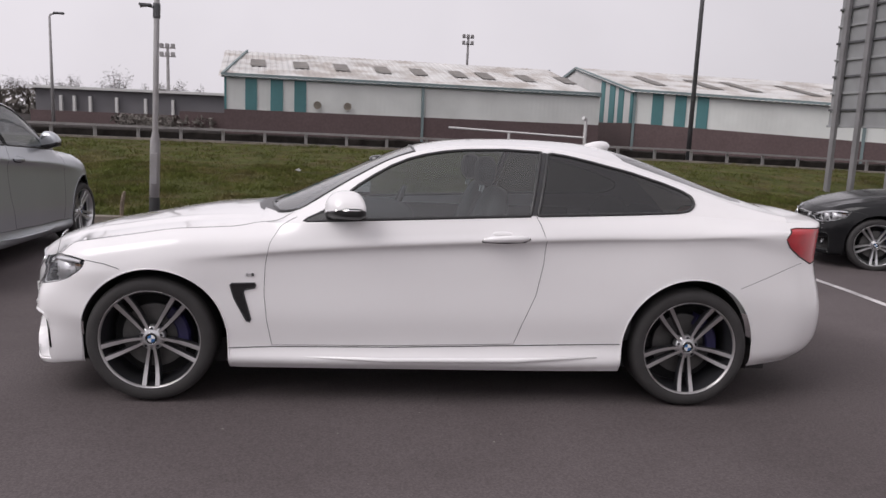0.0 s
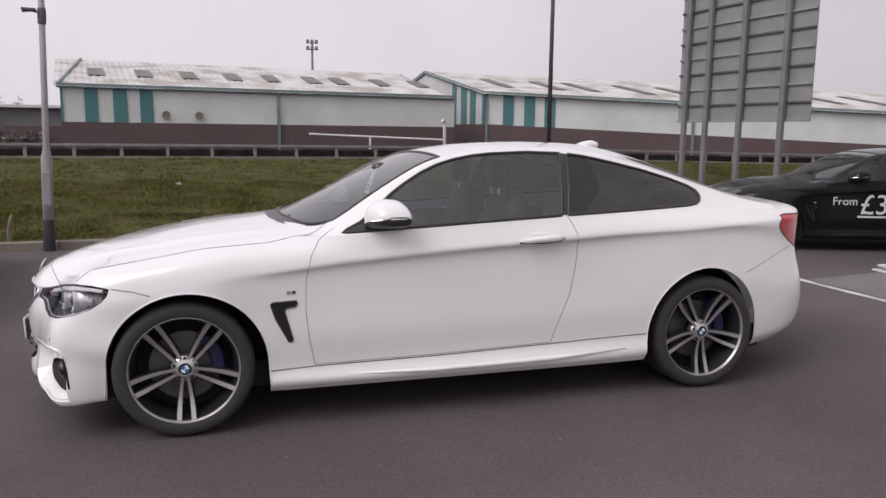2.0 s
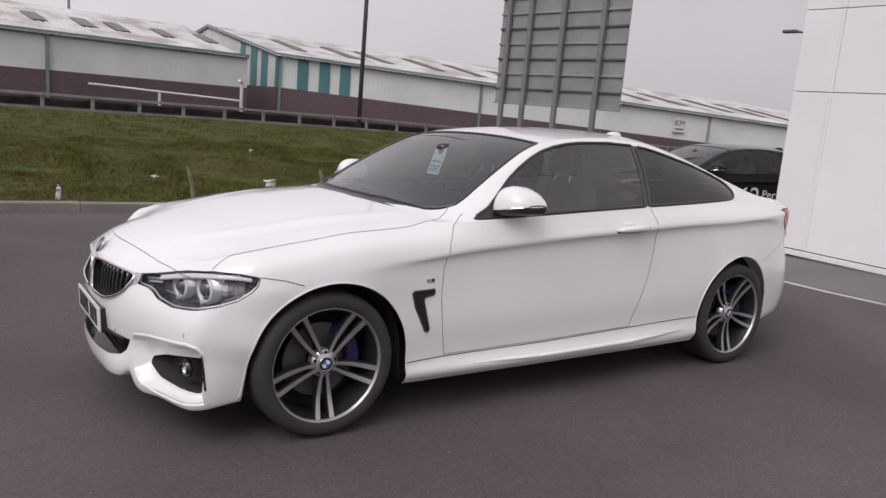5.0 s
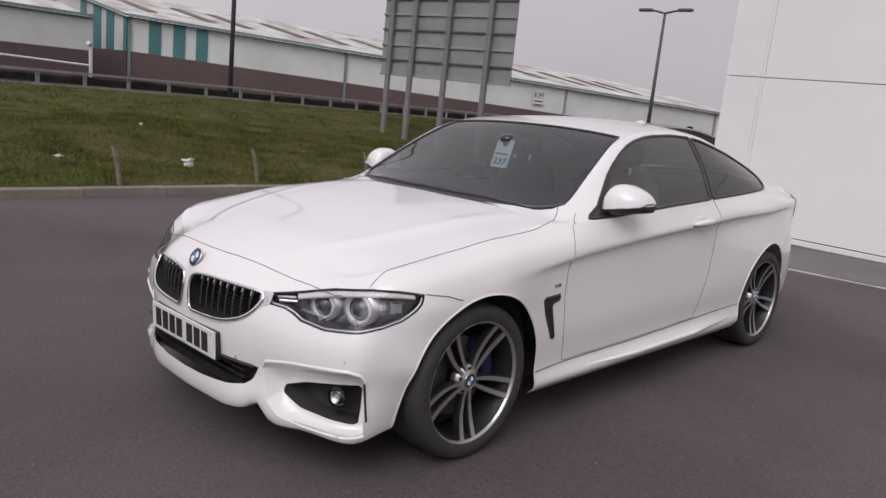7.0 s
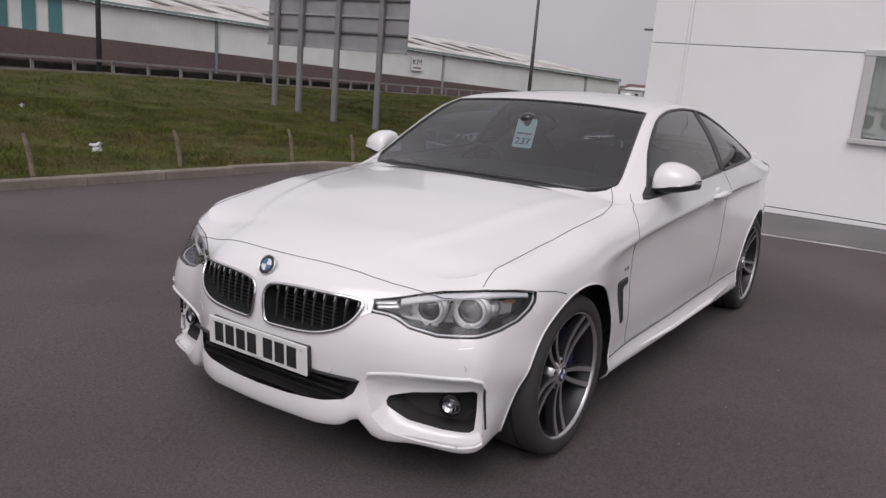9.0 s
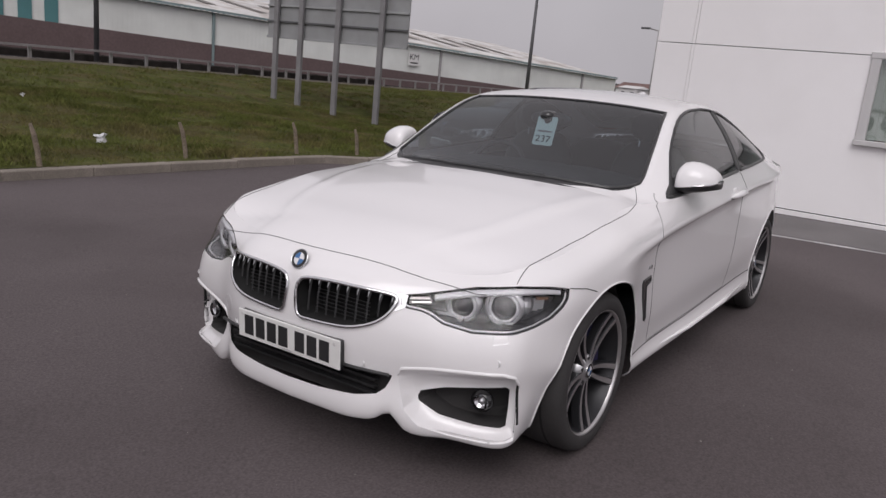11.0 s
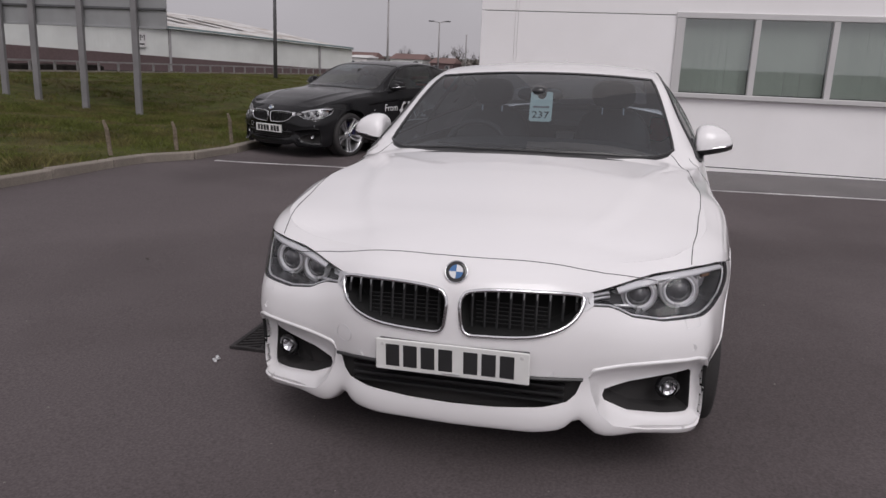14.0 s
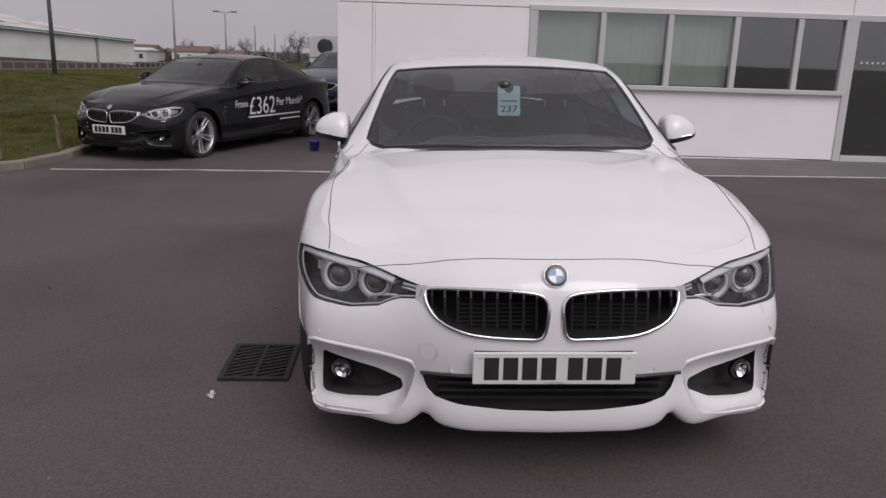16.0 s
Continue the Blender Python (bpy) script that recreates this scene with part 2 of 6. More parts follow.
def rise(x, y):
    """The height of the car park, which climbs gently to the wall."""
    top = float(np.interp(y, [-9, -5, -3, -1, 1, 2.5, 4], [0.22, 0.19, 0.17, 0.14, 0.12, 0.06, 0.03]))
    s = min(max((x - 3.2) / (WALL_X - 3.2), 0.0), 1.0)
    # a shallow fall to the drain
    fall = float(np.interp(y, [-0.7, 0.95, 1.3, 1.7, 3.4], [0, -0.0405, -0.045, -0.04, 0])) * float(np.interp(x, [-4, -1.5, 3.4, 5.5], [0, 1, 1, 0]))
    return top * s ** 1.15 + fall + 0.0145


KERB_LINE = [(-14.0, 5.75), (-6.0, 5.68), (-1.5, 5.56), (1.0, 5.51), (2.8, 5.38), (4.6, 5.22), (5.1, 5.12), (5.6, 4.76), (6.4, 4.60), (7.2, 4.62), (14.0, 4.8), (22.0, 4.9)]


def kerb_y(x):
    return float(np.interp(x, [p[0] for p in KERB_LINE], [p[1] for p in KERB_LINE]))


def bank(x, y):
    """The height of the grass bank between the kerb and the road."""
    y0 = kerb_y(x)
    s = min(max((y - y0) / (19.6 - y0), 0.0), 1.0)
    top = float(np.interp(x, [-30, 0, 12, 20, 30, 50, 90], [0.62, 0.56, 0.52, 0.36, 0.2, -0.1, -0.35]))
    low = 0.113 - 0.25 * min(max((x - 9) / 8, 0), 1)
    dip = 0.42 * math.exp(-((x - 13.5) / 4.5) ** 2 - ((y - 11) / 4.5) ** 2)
    u = s * s * (3 - 2 * s) * 0.55 + s * 0.45
    lump = 0.05 * noise.noise((x * 0.5, y * 0.5, 0)) + 0.03 * noise.noise((x * 1.7, y * 1.7, 3))
    return low + (top - low) * u - dip + lump * min(1, s * 8) * (1 - s ** 6)


ground = mesh_ob("ground", [(-2500, -2500, -0.9), (2500, -2500, -0.9), (2500, 2500, -0.9), (-2500, 2500, -0.9)], [(0, 1, 2, 3)], FAR_LAND)
tagged(ground, "flat dull green and brown land", "ground", kind="structure")
lot = grid_ob("car_park", lambda x, v: (x, -40 + (kerb_y(x) + 0.06 + 40) * v, rise(x, -40 + (kerb_y(x) + 0.06 + 40) * v)),
              steps(-40, -14, 6) + steps(-13, 8, 84) + steps(9, 40, 10), [0, 0.3, 0.55] + steps(0.6, 1.0, 70), ASPHALT)
tagged(lot, "worn dark grey asphalt car park", "car park", kind="structure")
bank_ob = grid_ob("grass_bank", lambda x, v: (x, kerb_y(x) + 0.1 + (19.9 - kerb_y(x) - 0.1) * v, bank(x, kerb_y(x) + 0.1 + (19.9 - kerb_y(x) - 0.1) * v)),
                  steps(-40, -10, 20) + steps(-9.6, 24, 100) + steps(25, 120, 40), steps(0, 1, 60), EARTH)
tagged(bank_ob, "rough grass bank between car park and road", "grass bank", kind="structure")


def road_z(x):
    return float(np.interp(x, [-60, 0, 12, 30, 60, 150], [0.45, 0.4, 0.36, 0.05, -0.35, -0.6]))


ROAD = material("road_asphalt", (0.026, 0.024, 0.025), 0.95, vary=0.1, scale=0.2, fine=0.2, fine_scale=30, spec=0.05)
SCRUB_EARTH = material("scrubby_verge", (0.034, 0.029, 0.027), 0.95, vary=0.3, scale=0.3, fine=0.2, fine_scale=6, spec=0.1)
road = grid_ob("road", lambda x, y: (x, y, road_z(x)), steps(-120, 260, 60), [19.9, 24, 27.5], ROAD)
tagged(road, "dark grey main road behind the barrier", "road", kind="structure")
verge = grid_ob("verge", lambda x, y: (x, y, road_z(x) - 0.02 + (y > 28) * 0.05), steps(-120, 260, 60), [27.5, 30, 60, 400], SCRUB_EARTH)
tagged(verge, "scrubby verge before the warehouses", "verge", kind="structure")


# ---- kerb ----
kerb = thing("kerb", label="weathered concrete kerb stones along the grass bank", category="kerb", kind="structure")
kerb_stone = bpy.data.meshes.new("kerb_stone")
kb = box_bm(-0.4568, 0.4568, -0.06, 0.075, -0.14, 0.10, 0.012)
kb.to_mesh(kerb_stone)
kb.free()
kerb_stone.materials.append(KERB)
along = []
for (ax, ay), (bx, by) in zip(KERB_LINE, KERB_LINE[1:]):
    ln = math.hypot(bx - ax, by - ay)
    n = max(1, round(ln / 0.915))
    for i in range(n):
        s = (i + 0.5) / n
        along.append((ax + (bx - ax) * s, ay + (by - ay) * s, math.atan2(by - ay, bx - ax), ln / n / 0.915))
for x, y, a, k in along:
    o = new("stone", kerb_stone)
    o.parent = kerb
    o.matrix_basis = Matrix.Translation((x, y + 0.05, rise(x, y - 0.1) * 0.8 + random.uniform(-0.006, 0.006))) @ pose(0, 0, 0, random.uniform(-1, 1), random.uniform(-0.4, 0.4), math.degrees(a)) @ Matrix.Diagonal((k, 1, 1, 1))

# ---- painted line and paving by the wall ----
lx = [(5.60, 4.5), (5.68, 3.0), (5.62, 2.0), (5.50, 1.0), (5.48, 0.0), (5.55, -1.0), (5.60, -2.4), (5.65, -4.2), (5.7, -9.0)]


def line_x(y):
    return float(np.interp(-y, [-p[1] for p in lx], [p[0] for p in lx]))


parking_line = grid_ob("parking_line", lambda y, s: (line_x(y) + s, y, rise(line_x(y) + s, y) + 0.004), steps(4.5, -9, 80), [-0.035, 0.035], PAINT_LINE)
tagged(parking_line, "worn white painted line on asphalt", "line", kind="structure")
pavement = grid_ob("pavement", lambda y, s: (line_x(y) + 0.05 + (WALL_X - 0.02 - line_x(y) - 0.05) * s, y, rise(line_x(y) + 0.05 + (WALL_X - 0.02 - line_x(y) - 0.05) * s, y) + 0.006),
                   steps(CORNER_Y - 0.1, -9, 60), steps(0, 1, 6), PAVING)
tagged(pavement, "pale grey paving strip beside the showroom wall", "pavement", kind="structure")

# ---- the white showroom ----
wall = thing("wall_showroom", WALL_TURN, label="white metal-panelled showroom wall with dark joints", category="wall", kind="structure")
part("backing", box_bm(WALL_X + 0.04, WALL_X + 0.35, -5.02, CORNER_Y - 0.03, -0.2, 1.08), JOINT, wall)
part("backing", box_bm(WALL_X + 0.04, WALL_X + 0.35, -1.0, CORNER_Y - 0.03, 1.08, 2.06), JOINT, wall)
part("backing", box_bm(WALL_X + 0.04, WALL_X + 0.35, -16, CORNER_Y - 0.03, 2.06, 9.0), JOINT, wall)
part("backing", box_bm(WALL_X + 0.35, 26, CORNER_Y - 0.33, CORNER_Y - 0.04, -0.2, 9.0), WHITE_PANEL, wall, "white panelled end wall")
ROWS_Z = [(0.24, 2.02), (2.028, 2.92), (2.928, 3.82), (3.828, 4.8), (4.808, 5.8), (5.808, 6.8), (6.808, 9.0)]
COLS_Y = [(CORNER_Y, 1.015), (0.975, -5.0), (-5.008, -8.0), (-8.008, -16.0)]
for z0, z1 in ROWS_Z:
    for y1, y0 in COLS_Y:
        if z0 > 1.0 or y0 > 0.0:
            part("panel", box_bm(WALL_X, WALL_X + 0.045, y0, y1, z0, z1, 0.004), WHITE_PANEL, wall)
    part("cover_strip", box_bm(WALL_X - 0.004, WALL_X + 0.045, 0.978, 1.012, z0, z1, 0.003), WHITE_PANEL, wall)
# the panel that runs beside and below the window
around = bmesh.new()
face = around.faces.new([around.verts.new((WALL_X, y, z)) for y, z in ((-5.0, 0.24), (0.975, 0.24), (0.975, 2.02), (-1.0, 2.02), (-1.0, 1.10), (-5.0, 1.10))])
for e in bmesh.ops.extrude_face_region(around, geom=[face])["geom"]:
    if isinstance(e, bmesh.types.BMVert):
        e.co.x += 0.045
bmesh.ops.recalc_face_normals(around, faces=around.faces)
part("panel", around, WHITE_PANEL, wall)
part("plinth", box_bm(WALL_X + 0.02, WALL_X + 0.05, -5.0, CORNER_Y, -0.1, 0.225), JOINT, wall)
part("skirting", box_bm(WALL_X - 0.015, WALL_X + 0.03, -5.0, CORNER_Y, 0.165, 0.226, 0.004), WHITE_PANEL, wall, "white skirting rail")

win = thing("window_1", WALL_TURN, label="long white-framed ribbon window with pale blinds", category="window", kind="structure")
WY = [-1.0, -1.87, -2.72, -3.56, -4.36, -4.98]
part("frame", box_bm(WALL_X - 0.03, WALL_X + 0.08, -5.0, -0.94, 1.99, 2.06, 0.006), FRAME_WHITE, win)
part("window_sill", box_bm(WALL_X - 0.07, WALL_X + 0.08, -5.0, -0.94, 1.06, 1.12, 0.008), FRAME_WHITE, win)
for k, y in enumerate(WY):
    w = 0.05 if k in (0, 5) else 0.035
    part("mullion", box_bm(WALL_X - 0.025, WALL_X + 0.07, y - w, y + w, 1.12, 2.0, 0.006), FRAME_WHITE, win)
for k in range(5):
    y1, y0 = WY[k] - 0.04, WY[k + 1] + 0.04
    pane = part("pane", box_bm(WALL_X + 0.02, WALL_X + 0.026, y0, y1, 1.12, 2.0), PANE, win)
    pane.visible_shadow = False
    if k < 3:
        nb = 9
        for i in range(nb):
            a = y1 + (y0 - y1) * i / nb
            b = y1 + (y0 - y1) * (i + 0.97) / nb
            part("blind", box_bm(WALL_X + 0.10 + 0.004 * (i % 2), WALL_X + 0.103 + 0.004 * (i % 2), b, a, 1.13, 1.99), BLIND, win)
# room surfaces coloured near-black to stand for the lack of light indoors
room = thing("room_behind", WALL_TURN, label="room behind the window glass, its dimness put into dark surfaces", category="room", kind="structure")
part("back_wall", box_bm(WALL_X + 1.6, WALL_X + 1.7, -9, 0.6, 0.2, 2.7), ROOM_SHADE, room)
part("floor", box_bm(WALL_X + 0.36, WALL_X + 1.6, -9, 0.6, 0.1, 0.2), ROOM_SHADE, room)
part("ceiling", box_bm(WALL_X + 0.36, WALL_X + 1.6, -9, 0.6, 2.6, 2.7), ROOM_SHADE, room)
door = thing("door_1", WALL_TURN, label="glazed showroom door in a pale aluminium frame", category="door", kind="structure")
part("frame", box_bm(WALL_X - 0.02, WALL_X + 0.08, -5.10, -5.0, 0.12, 2.06, 0.006), FRAME_WHITE, door)
part("frame", box_bm(WALL_X - 0.02, WALL_X + 0.08, -7.0, -5.1, 1.98, 2.06, 0.006), FRAME_WHITE, door)
part("threshold", box_bm(WALL_X - 0.03, WALL_X + 0.1, -7.0, -5.1, 0.14, 0.30, 0.006), FRAME_WHITE, door)
part("pane", box_bm(WALL_X + 0.02, WALL_X + 0.026, -7.0, -5.1, 0.30, 1.98), PANE, door)
for k in range(14):
    part("manifestation_dot", box_bm(WALL_X + 0.015, WALL_X + 0.0185, -5.2 - k * 0.07 - 0.025, -5.2 - k * 0.07, 1.47, 1.495), FRAME_WHITE, door)

# ---- the drain ----
drain = thing("drain_grate", pose(0.295, 1.265, -0.026), "rusty cast-iron drain grate set in asphalt", "drain")
# flat black slab, its colour stands for the shade down in the pit
part("pit", box_bm(-0.19, 0.19, -0.135, 0.135, -0.01, 0.0), HOLE_SHADE, drain)
fr = bmesh.new()
for b in ((-0.21, 0.21, -0.155, -0.13), (-0.21, 0.21, 0.13, 0.155), (-0.21, -0.185, -0.13, 0.13), (0.185, 0.21, -0.13, 0.13)):
    box_bm(*b, -0.02, 0.012, 0.002, fr)
part("frame", fr, IRON, drain)
for row in (-0.067, 0.067):
    for k in range(9):
        bb = box_bm(-0.008, 0.008, -0.075, 0.075, 0.0, 0.009, 0.002)
        bmesh.ops.transform(bb, matrix=pose(-0.165 + k * 0.041, row, 0, 0, 0, 28), verts=bb.verts)
        part("bar", bb, IRON, drain)
part("rib", box_bm(-0.185, 0.185, -0.008, 0.008, 0.0, 0.011), IRON, drain)

# ---- barrier along the road ----
def edge_z(x):
    return bank(x, 19.6)


barrier = thing("crash_barrier", label="grey steel open-box crash barrier along the road", category="crash barrier", kind="structure")
BARRIER_STEEL = material("dull_barrier_steel", (0.25, 0.235, 0.235), 0.7, 0.1, vary=0.2, scale=2, fine=0.1, fine_scale=30)
xs = steps(-60, 120, 90)
for name, up, half_h, half_w, mat in (("rail", 0.40, 0.034, 0.03, BARRIER_STEEL), ("edging", 0.03, 0.035, 0.05, KERB)):
    tb = bmesh.new()
    vs = [[tb.verts.new((x, 20.0 + a * half_w, edge_z(x) + up + b * half_h)) for a, b in ((-1, -1), (1, -1), (1, 1), (-1, 1))] for x in xs]
    for p, q in zip(vs, vs[1:]):
        for k in range(4):
            tb.faces.new((p[k], p[(k + 1) % 4], q[(k + 1) % 4], q[k]))
    part(name, tb, mat, barrier)
post_me = bpy.data.meshes.new("barrier_post")
pb = box_bm(-0.045, 0.045, -0.03, 0.03, -0.55, 0.0)
pb.to_mesh(post_me)
pb.free()
post_me.materials.append(GALV)
for k in range(100):
    x = -12 + 1.27 * k
    o = new("post", post_me)
    o.parent = barrier
    o.matrix_basis = Matrix.Translation((x, 20.07, edge_z(x) + 0.43))

# added dark strip with an uneven top, so the barrier gap looks black
BACKDROP_DARK = material("barrier_backdrop_dark", (0.026, 0.023, 0.021), 0.95, vary=0.4, scale=2.5, spec=0.02)
hedge = thing("roadside_hedge", label="low dark strip added across the road to darken the barrier gap", category="hedge", kind="structure")
hx = steps(-60, 36, 240)
hv, hf = [], []
for k, x in enumerate(hx):
    top = road_z(x) + 0.28 + 0.05 * noise.noise((x * 0.9, 2, 5)) + 0.03 * noise.noise((x * 3.1, 4, 1))
    hv += [(x, 27.9, road_z(x) - 0.1), (x, 27.9 + 0.05 * noise.noise((x * 2, 0, 9)), top - 0.05), (x, 28.15, top), (x, 28.5, top - 0.03), (x, 28.55, road_z(x) - 0.1)]
    if k:
        hf += [(5 * k - 5 + q, 5 * k + q, 5 * k + q + 1, 5 * k - 4 + q) for q in range(4)]
mesh_ob("foliage", hv, hf, BACKDROP_DARK, hedge)

# ---- road sign seen from behind ----
SIGN_POST = material("weathered_sign_post", (0.20, 0.195, 0.20), 0.6, 0.1, vary=0.12, scale=3)
sign = thing("road_sign", pose(13.58, 12.45, 0, 0, 0, 4.5), "large grey road sign seen from behind on four posts", "road sign")
part("panel", box_bm(0.05, 0.09, -2.31, 2.31, 1.78, 7.3, 0.01), SIGN_BACK, sign)
for k in range(13):
    part("stiffener", box_bm(0.0, 0.05, -2.31, 2.31, 1.78 + k * 0.425, 1.835 + k * 0.425, 0.006), DARK_STEEL if k % 2 else SIGN_BACK, sign)
for y in (1.92, 1.06, -0.18, -1.56):
    part("post", box_bm(-0.11, 0.0, y - 0.075, y + 0.075, -0.6, 7.1, 0.012), SIGN_POST, sign)


# ---- street lamps and poles ----
def lamp_post(m, height, r0, r1, label, heads=0, collar=0.0, band=False, mat=GREY_PAINT):
    t = thing("street_lamp", m, label, "street lamp", "street lamps")
    if collar:
        part("base_column", lathe_bm([(0.001, -0.2), (r0, -0.2), (r0, collar), (r1, collar + 0.14), (r1 * 0.98, collar + 0.15)], 20, "z"), mat, t, smooth=True)
        part("column", lathe_bm([(r1, collar + 0.1), (r1 * 0.85, height), (0.001, height)], 16, "z"), mat, t, smooth=True)
        if band:
            part("painted_band", lathe_bm([(r0 + 0.003, -0.2), (r0 + 0.003, 0.28), (r0, 0.285)], 20, "z"), BLACK_PAINT, t, "black painted base band", True)
            part("access_door", box_bm(-0.045, 0.045, -r0 - 0.004, -r0 + 0.03, 0.45, 0.85, 0.008), mat, t)
    else:
        part("column", lathe_bm([(0.001, -0.4), (r0, -0.4), (r1, height), (0.001, height)], 12, "z"), mat, t, smooth=True)
    for s in range(heads):
        d = 1 if s == 0 else -1
        part("arm", tube_bm([(0, 0, height - 0.05), (0, d * 0.5, height + 0.06), (0, d * 1.0, height + 0.1)], 0.05, 6), mat, t)
        part("lantern", box_bm(-0.13, 0.13, d * 1.0 - 0.35, d * 1.0 + 0.35, height + 0.03, height + 0.17, 0.04), DARK_STEEL, t)
    return t


lamp = lamp_post(pose(-1.59, 5.5, 0.1, 0, 1.7, 0), 5.0, 0.062, 0.036, "grey steel lamp post with a black painted base", collar=0.98, band=True)
part("bracket", tube_bm([(0, 0, 2.62), (-0.1, -0.02, 2.64), (-0.19, -0.04, 2.62)], 0.014, 6), GREY_PAINT, lamp)
part("sensor", box_bm(-0.2, -0.05, -0.07, 0.0, 2.63, 2.665, 0.01), DARK_STEEL, lamp)
part("clamp", lathe_bm([(0.04, 2.5), (0.045, 2.52), (0.045, 2.66), (0.04, 2.68)], 12, "z"), DARK_STEEL, lamp)
lamp_post(pose(12.8, 21.8, 0.4), 12.0, 0.085, 0.06, "tall dark street lamp column at the roadside", mat=DARK_STEEL)
lamp_post(pose(31.55, 15.5, -0.1), 6.2, 0.10, 0.06, "tall dark twin-headed street lamp at the roadside", heads=2, mat=DARK_STEEL)
lamp_post(pose(54.4, 16.8, -0.3), 5.8, 0.10, 0.06, "distant twin-headed street lamp", heads=2, mat=GREY_PAINT)
lamp_post(pose(89.6, 20.9, -0.4), 5.9, 0.12, 0.08, "distant twin-headed street lamp", heads=2, mat=GREY_PAINT)
for x, y, h in ((90.3, 17.7, 4.6), (90.7, 15.5, 3.7), (125.0, 19.35, 3.8)):
    lamp_post(pose(x, y, -0.4), h, 0.12, 0.08, "distant grey steel street lamp", mat=GREY_PAINT)
far_lamp = lamp_post(pose(-15.4, 40.0, 0.3), 5.9, 0.1, 0.06, "distant street lamp with a small bent head", mat=GREY_PAINT)
part("arm", tube_bm([(0, 0, 5.85), (0.05, 0, 6.0), (0.3, 0, 6.08)], 0.05, 6), GREY_PAINT, far_lamp)
part("lantern", box_bm(0.2, 0.75, -0.1, 0.1, 6.03, 6.15, 0.03), DARK_STEEL, far_lamp)


def flood_mast(m, h):
    t = thing("floodlight_mast", m, "distant steel floodlight mast", "floodlight")
    part("mast", lathe_bm([(0.001, -4), (0.22, -4), (0.12, h), (0.001, h)], 8, "z"), GALV, t)
    for r in range(2):
        part("crossbar", box_bm(-0.7, 0.7, -0.05, 0.05, h - 0.1 - r * 0.75, h - r * 0.75), GALV, t)
        for k in range(3):
            part("lamp_head", box_bm(-0.7 + k * 0.5, -0.35 + k * 0.5, -0.2, 0.1, h - 0.05 - r * 0.75, h + 0.35 - r * 0.75, 0.05), GALV, t)


flood_mast(pose(11.5, 70, 1.8) @ Matrix.Scale(0.8, 4), 9.7)
flood_mast(pose(-16.2, 70, 0), 7.2)


# ---- the warehouses ----
def corrugated(name, a, b, z0, z1, mat, parent, pitch=0.24, depth=0.010, shear=0.0, label=""):
    """A ribbed metal wall from a to b (plan points), facing the right of that way."""
    ax, ay = a
    ln = math.hypot(b[0] - ax, b[1] - ay)
    dx, dy = (b[0] - ax) / ln, (b[1] - ay) / ln
    nx, ny = dy, -dx
    verts, faces = [], []
    s, k = 0.0, 0
    while s <= ln + 1e-6:
        for q, d in ((0, 0), (0.35, 0), (0.5, 1), (0.85, 1)):
            t = min(s + q * pitch, ln)
            x, y = ax + dx * t + nx * d * depth, ay + dy * t + ny * d * depth
            verts += [(x, y, z0 + shear * t), (x, y, z1 + shear * t)]
        s += pitch
    n = len(verts) // 2
    faces = [(2 * i, 2 * i + 2, 2 * i + 3, 2 * i + 1) for i in range(n - 1)]
    return mesh_ob(name, verts, faces, mat, parent, label)


def strip(name, a, b, z0, z1, out, mat, parent, shear=0.0, s0=0.0, s1=None, label=""):
    """A flat bar on the wall from a to b between s0 and s1 along it, standing out by out."""
    ln = math.hypot(b[0] - a[0], b[1] - a[1])
    dx, dy = (b[0] - a[0]) / ln, (b[1] - a[1]) / ln
    nx, ny = dy, -dx
    s1 = ln if s1 is None else s1
    v = []
    for s in (s0, s1):
        for o in (0, out):
            for z in (z0, z1):
                v.append((a[0] + dx * s + nx * o, a[1] + dy * s + ny * o, z + shear * s))
    return mesh_ob(name, v, [(0, 1, 3, 2), (4, 6, 7, 5), (0, 4, 5, 1), (2, 3, 7, 6), (1, 5, 7, 3), (0, 2, 6, 4)], mat, parent, label)


def roof_sheet(t, a, b, depth, z_eave, z_ridge, shear, lights, name="roof", back_way=None):
    """One ribbed slope from the eaves a-b back to the ridge, and its rooflights."""
    ln = math.hypot(b[0] - a[0], b[1] - a[1])
    dx, dy = (b[0] - a[0]) / ln, (b[1] - a[1]) / ln
    bx, by = back_way or (-dy, dx)

    def at(s, q, up=0.0):
        return (a[0] + dx * s + bx * depth * q, a[1] + dy * s + by * depth * q, z_eave + (z_ridge - z_eave) * q + shear * s + up)

    n = int(ln / 0.3)
    verts, faces = [], []
    for i in range(n + 1):
        for k, up in ((0.0, 0), (0.4, 0), (0.5, 0.025), (0.9, 0.025)):
            s = min((i + k) * ln / n, ln) - 0.25
            verts += [at(s, -0.03, up), at(s, 1, up)]
    m = len(verts) // 2
    faces = [(2 * i, 2 * i + 2, 2 * i + 3, 2 * i + 1) for i in range(m - 1)]
    r = mesh_ob(name, verts, faces, ROOF, t, "pale weathered ribbed roof")
    back = [at(0, 1), at(ln, 1), at(ln, 2.0), at(0, 2.0)]
    back = [(x, y, z if q < 2 else z_eave + shear * (0 if q == 3 else ln)) for q, (x, y, z) in enumerate(back)]
    mesh_ob("rear_slope", back, [(0, 1, 2, 3)], ROOF, t)
    for s, q0, q1, w in lights:
        p = [at(s, q0, 0.07), at(s + w, q0, 0.07), at(s + w, q1, 0.07), at(s, q1, 0.07)]
        mesh_ob("rooflight", p, [(0, 1, 2, 3)], ROOFLIGHT, r)


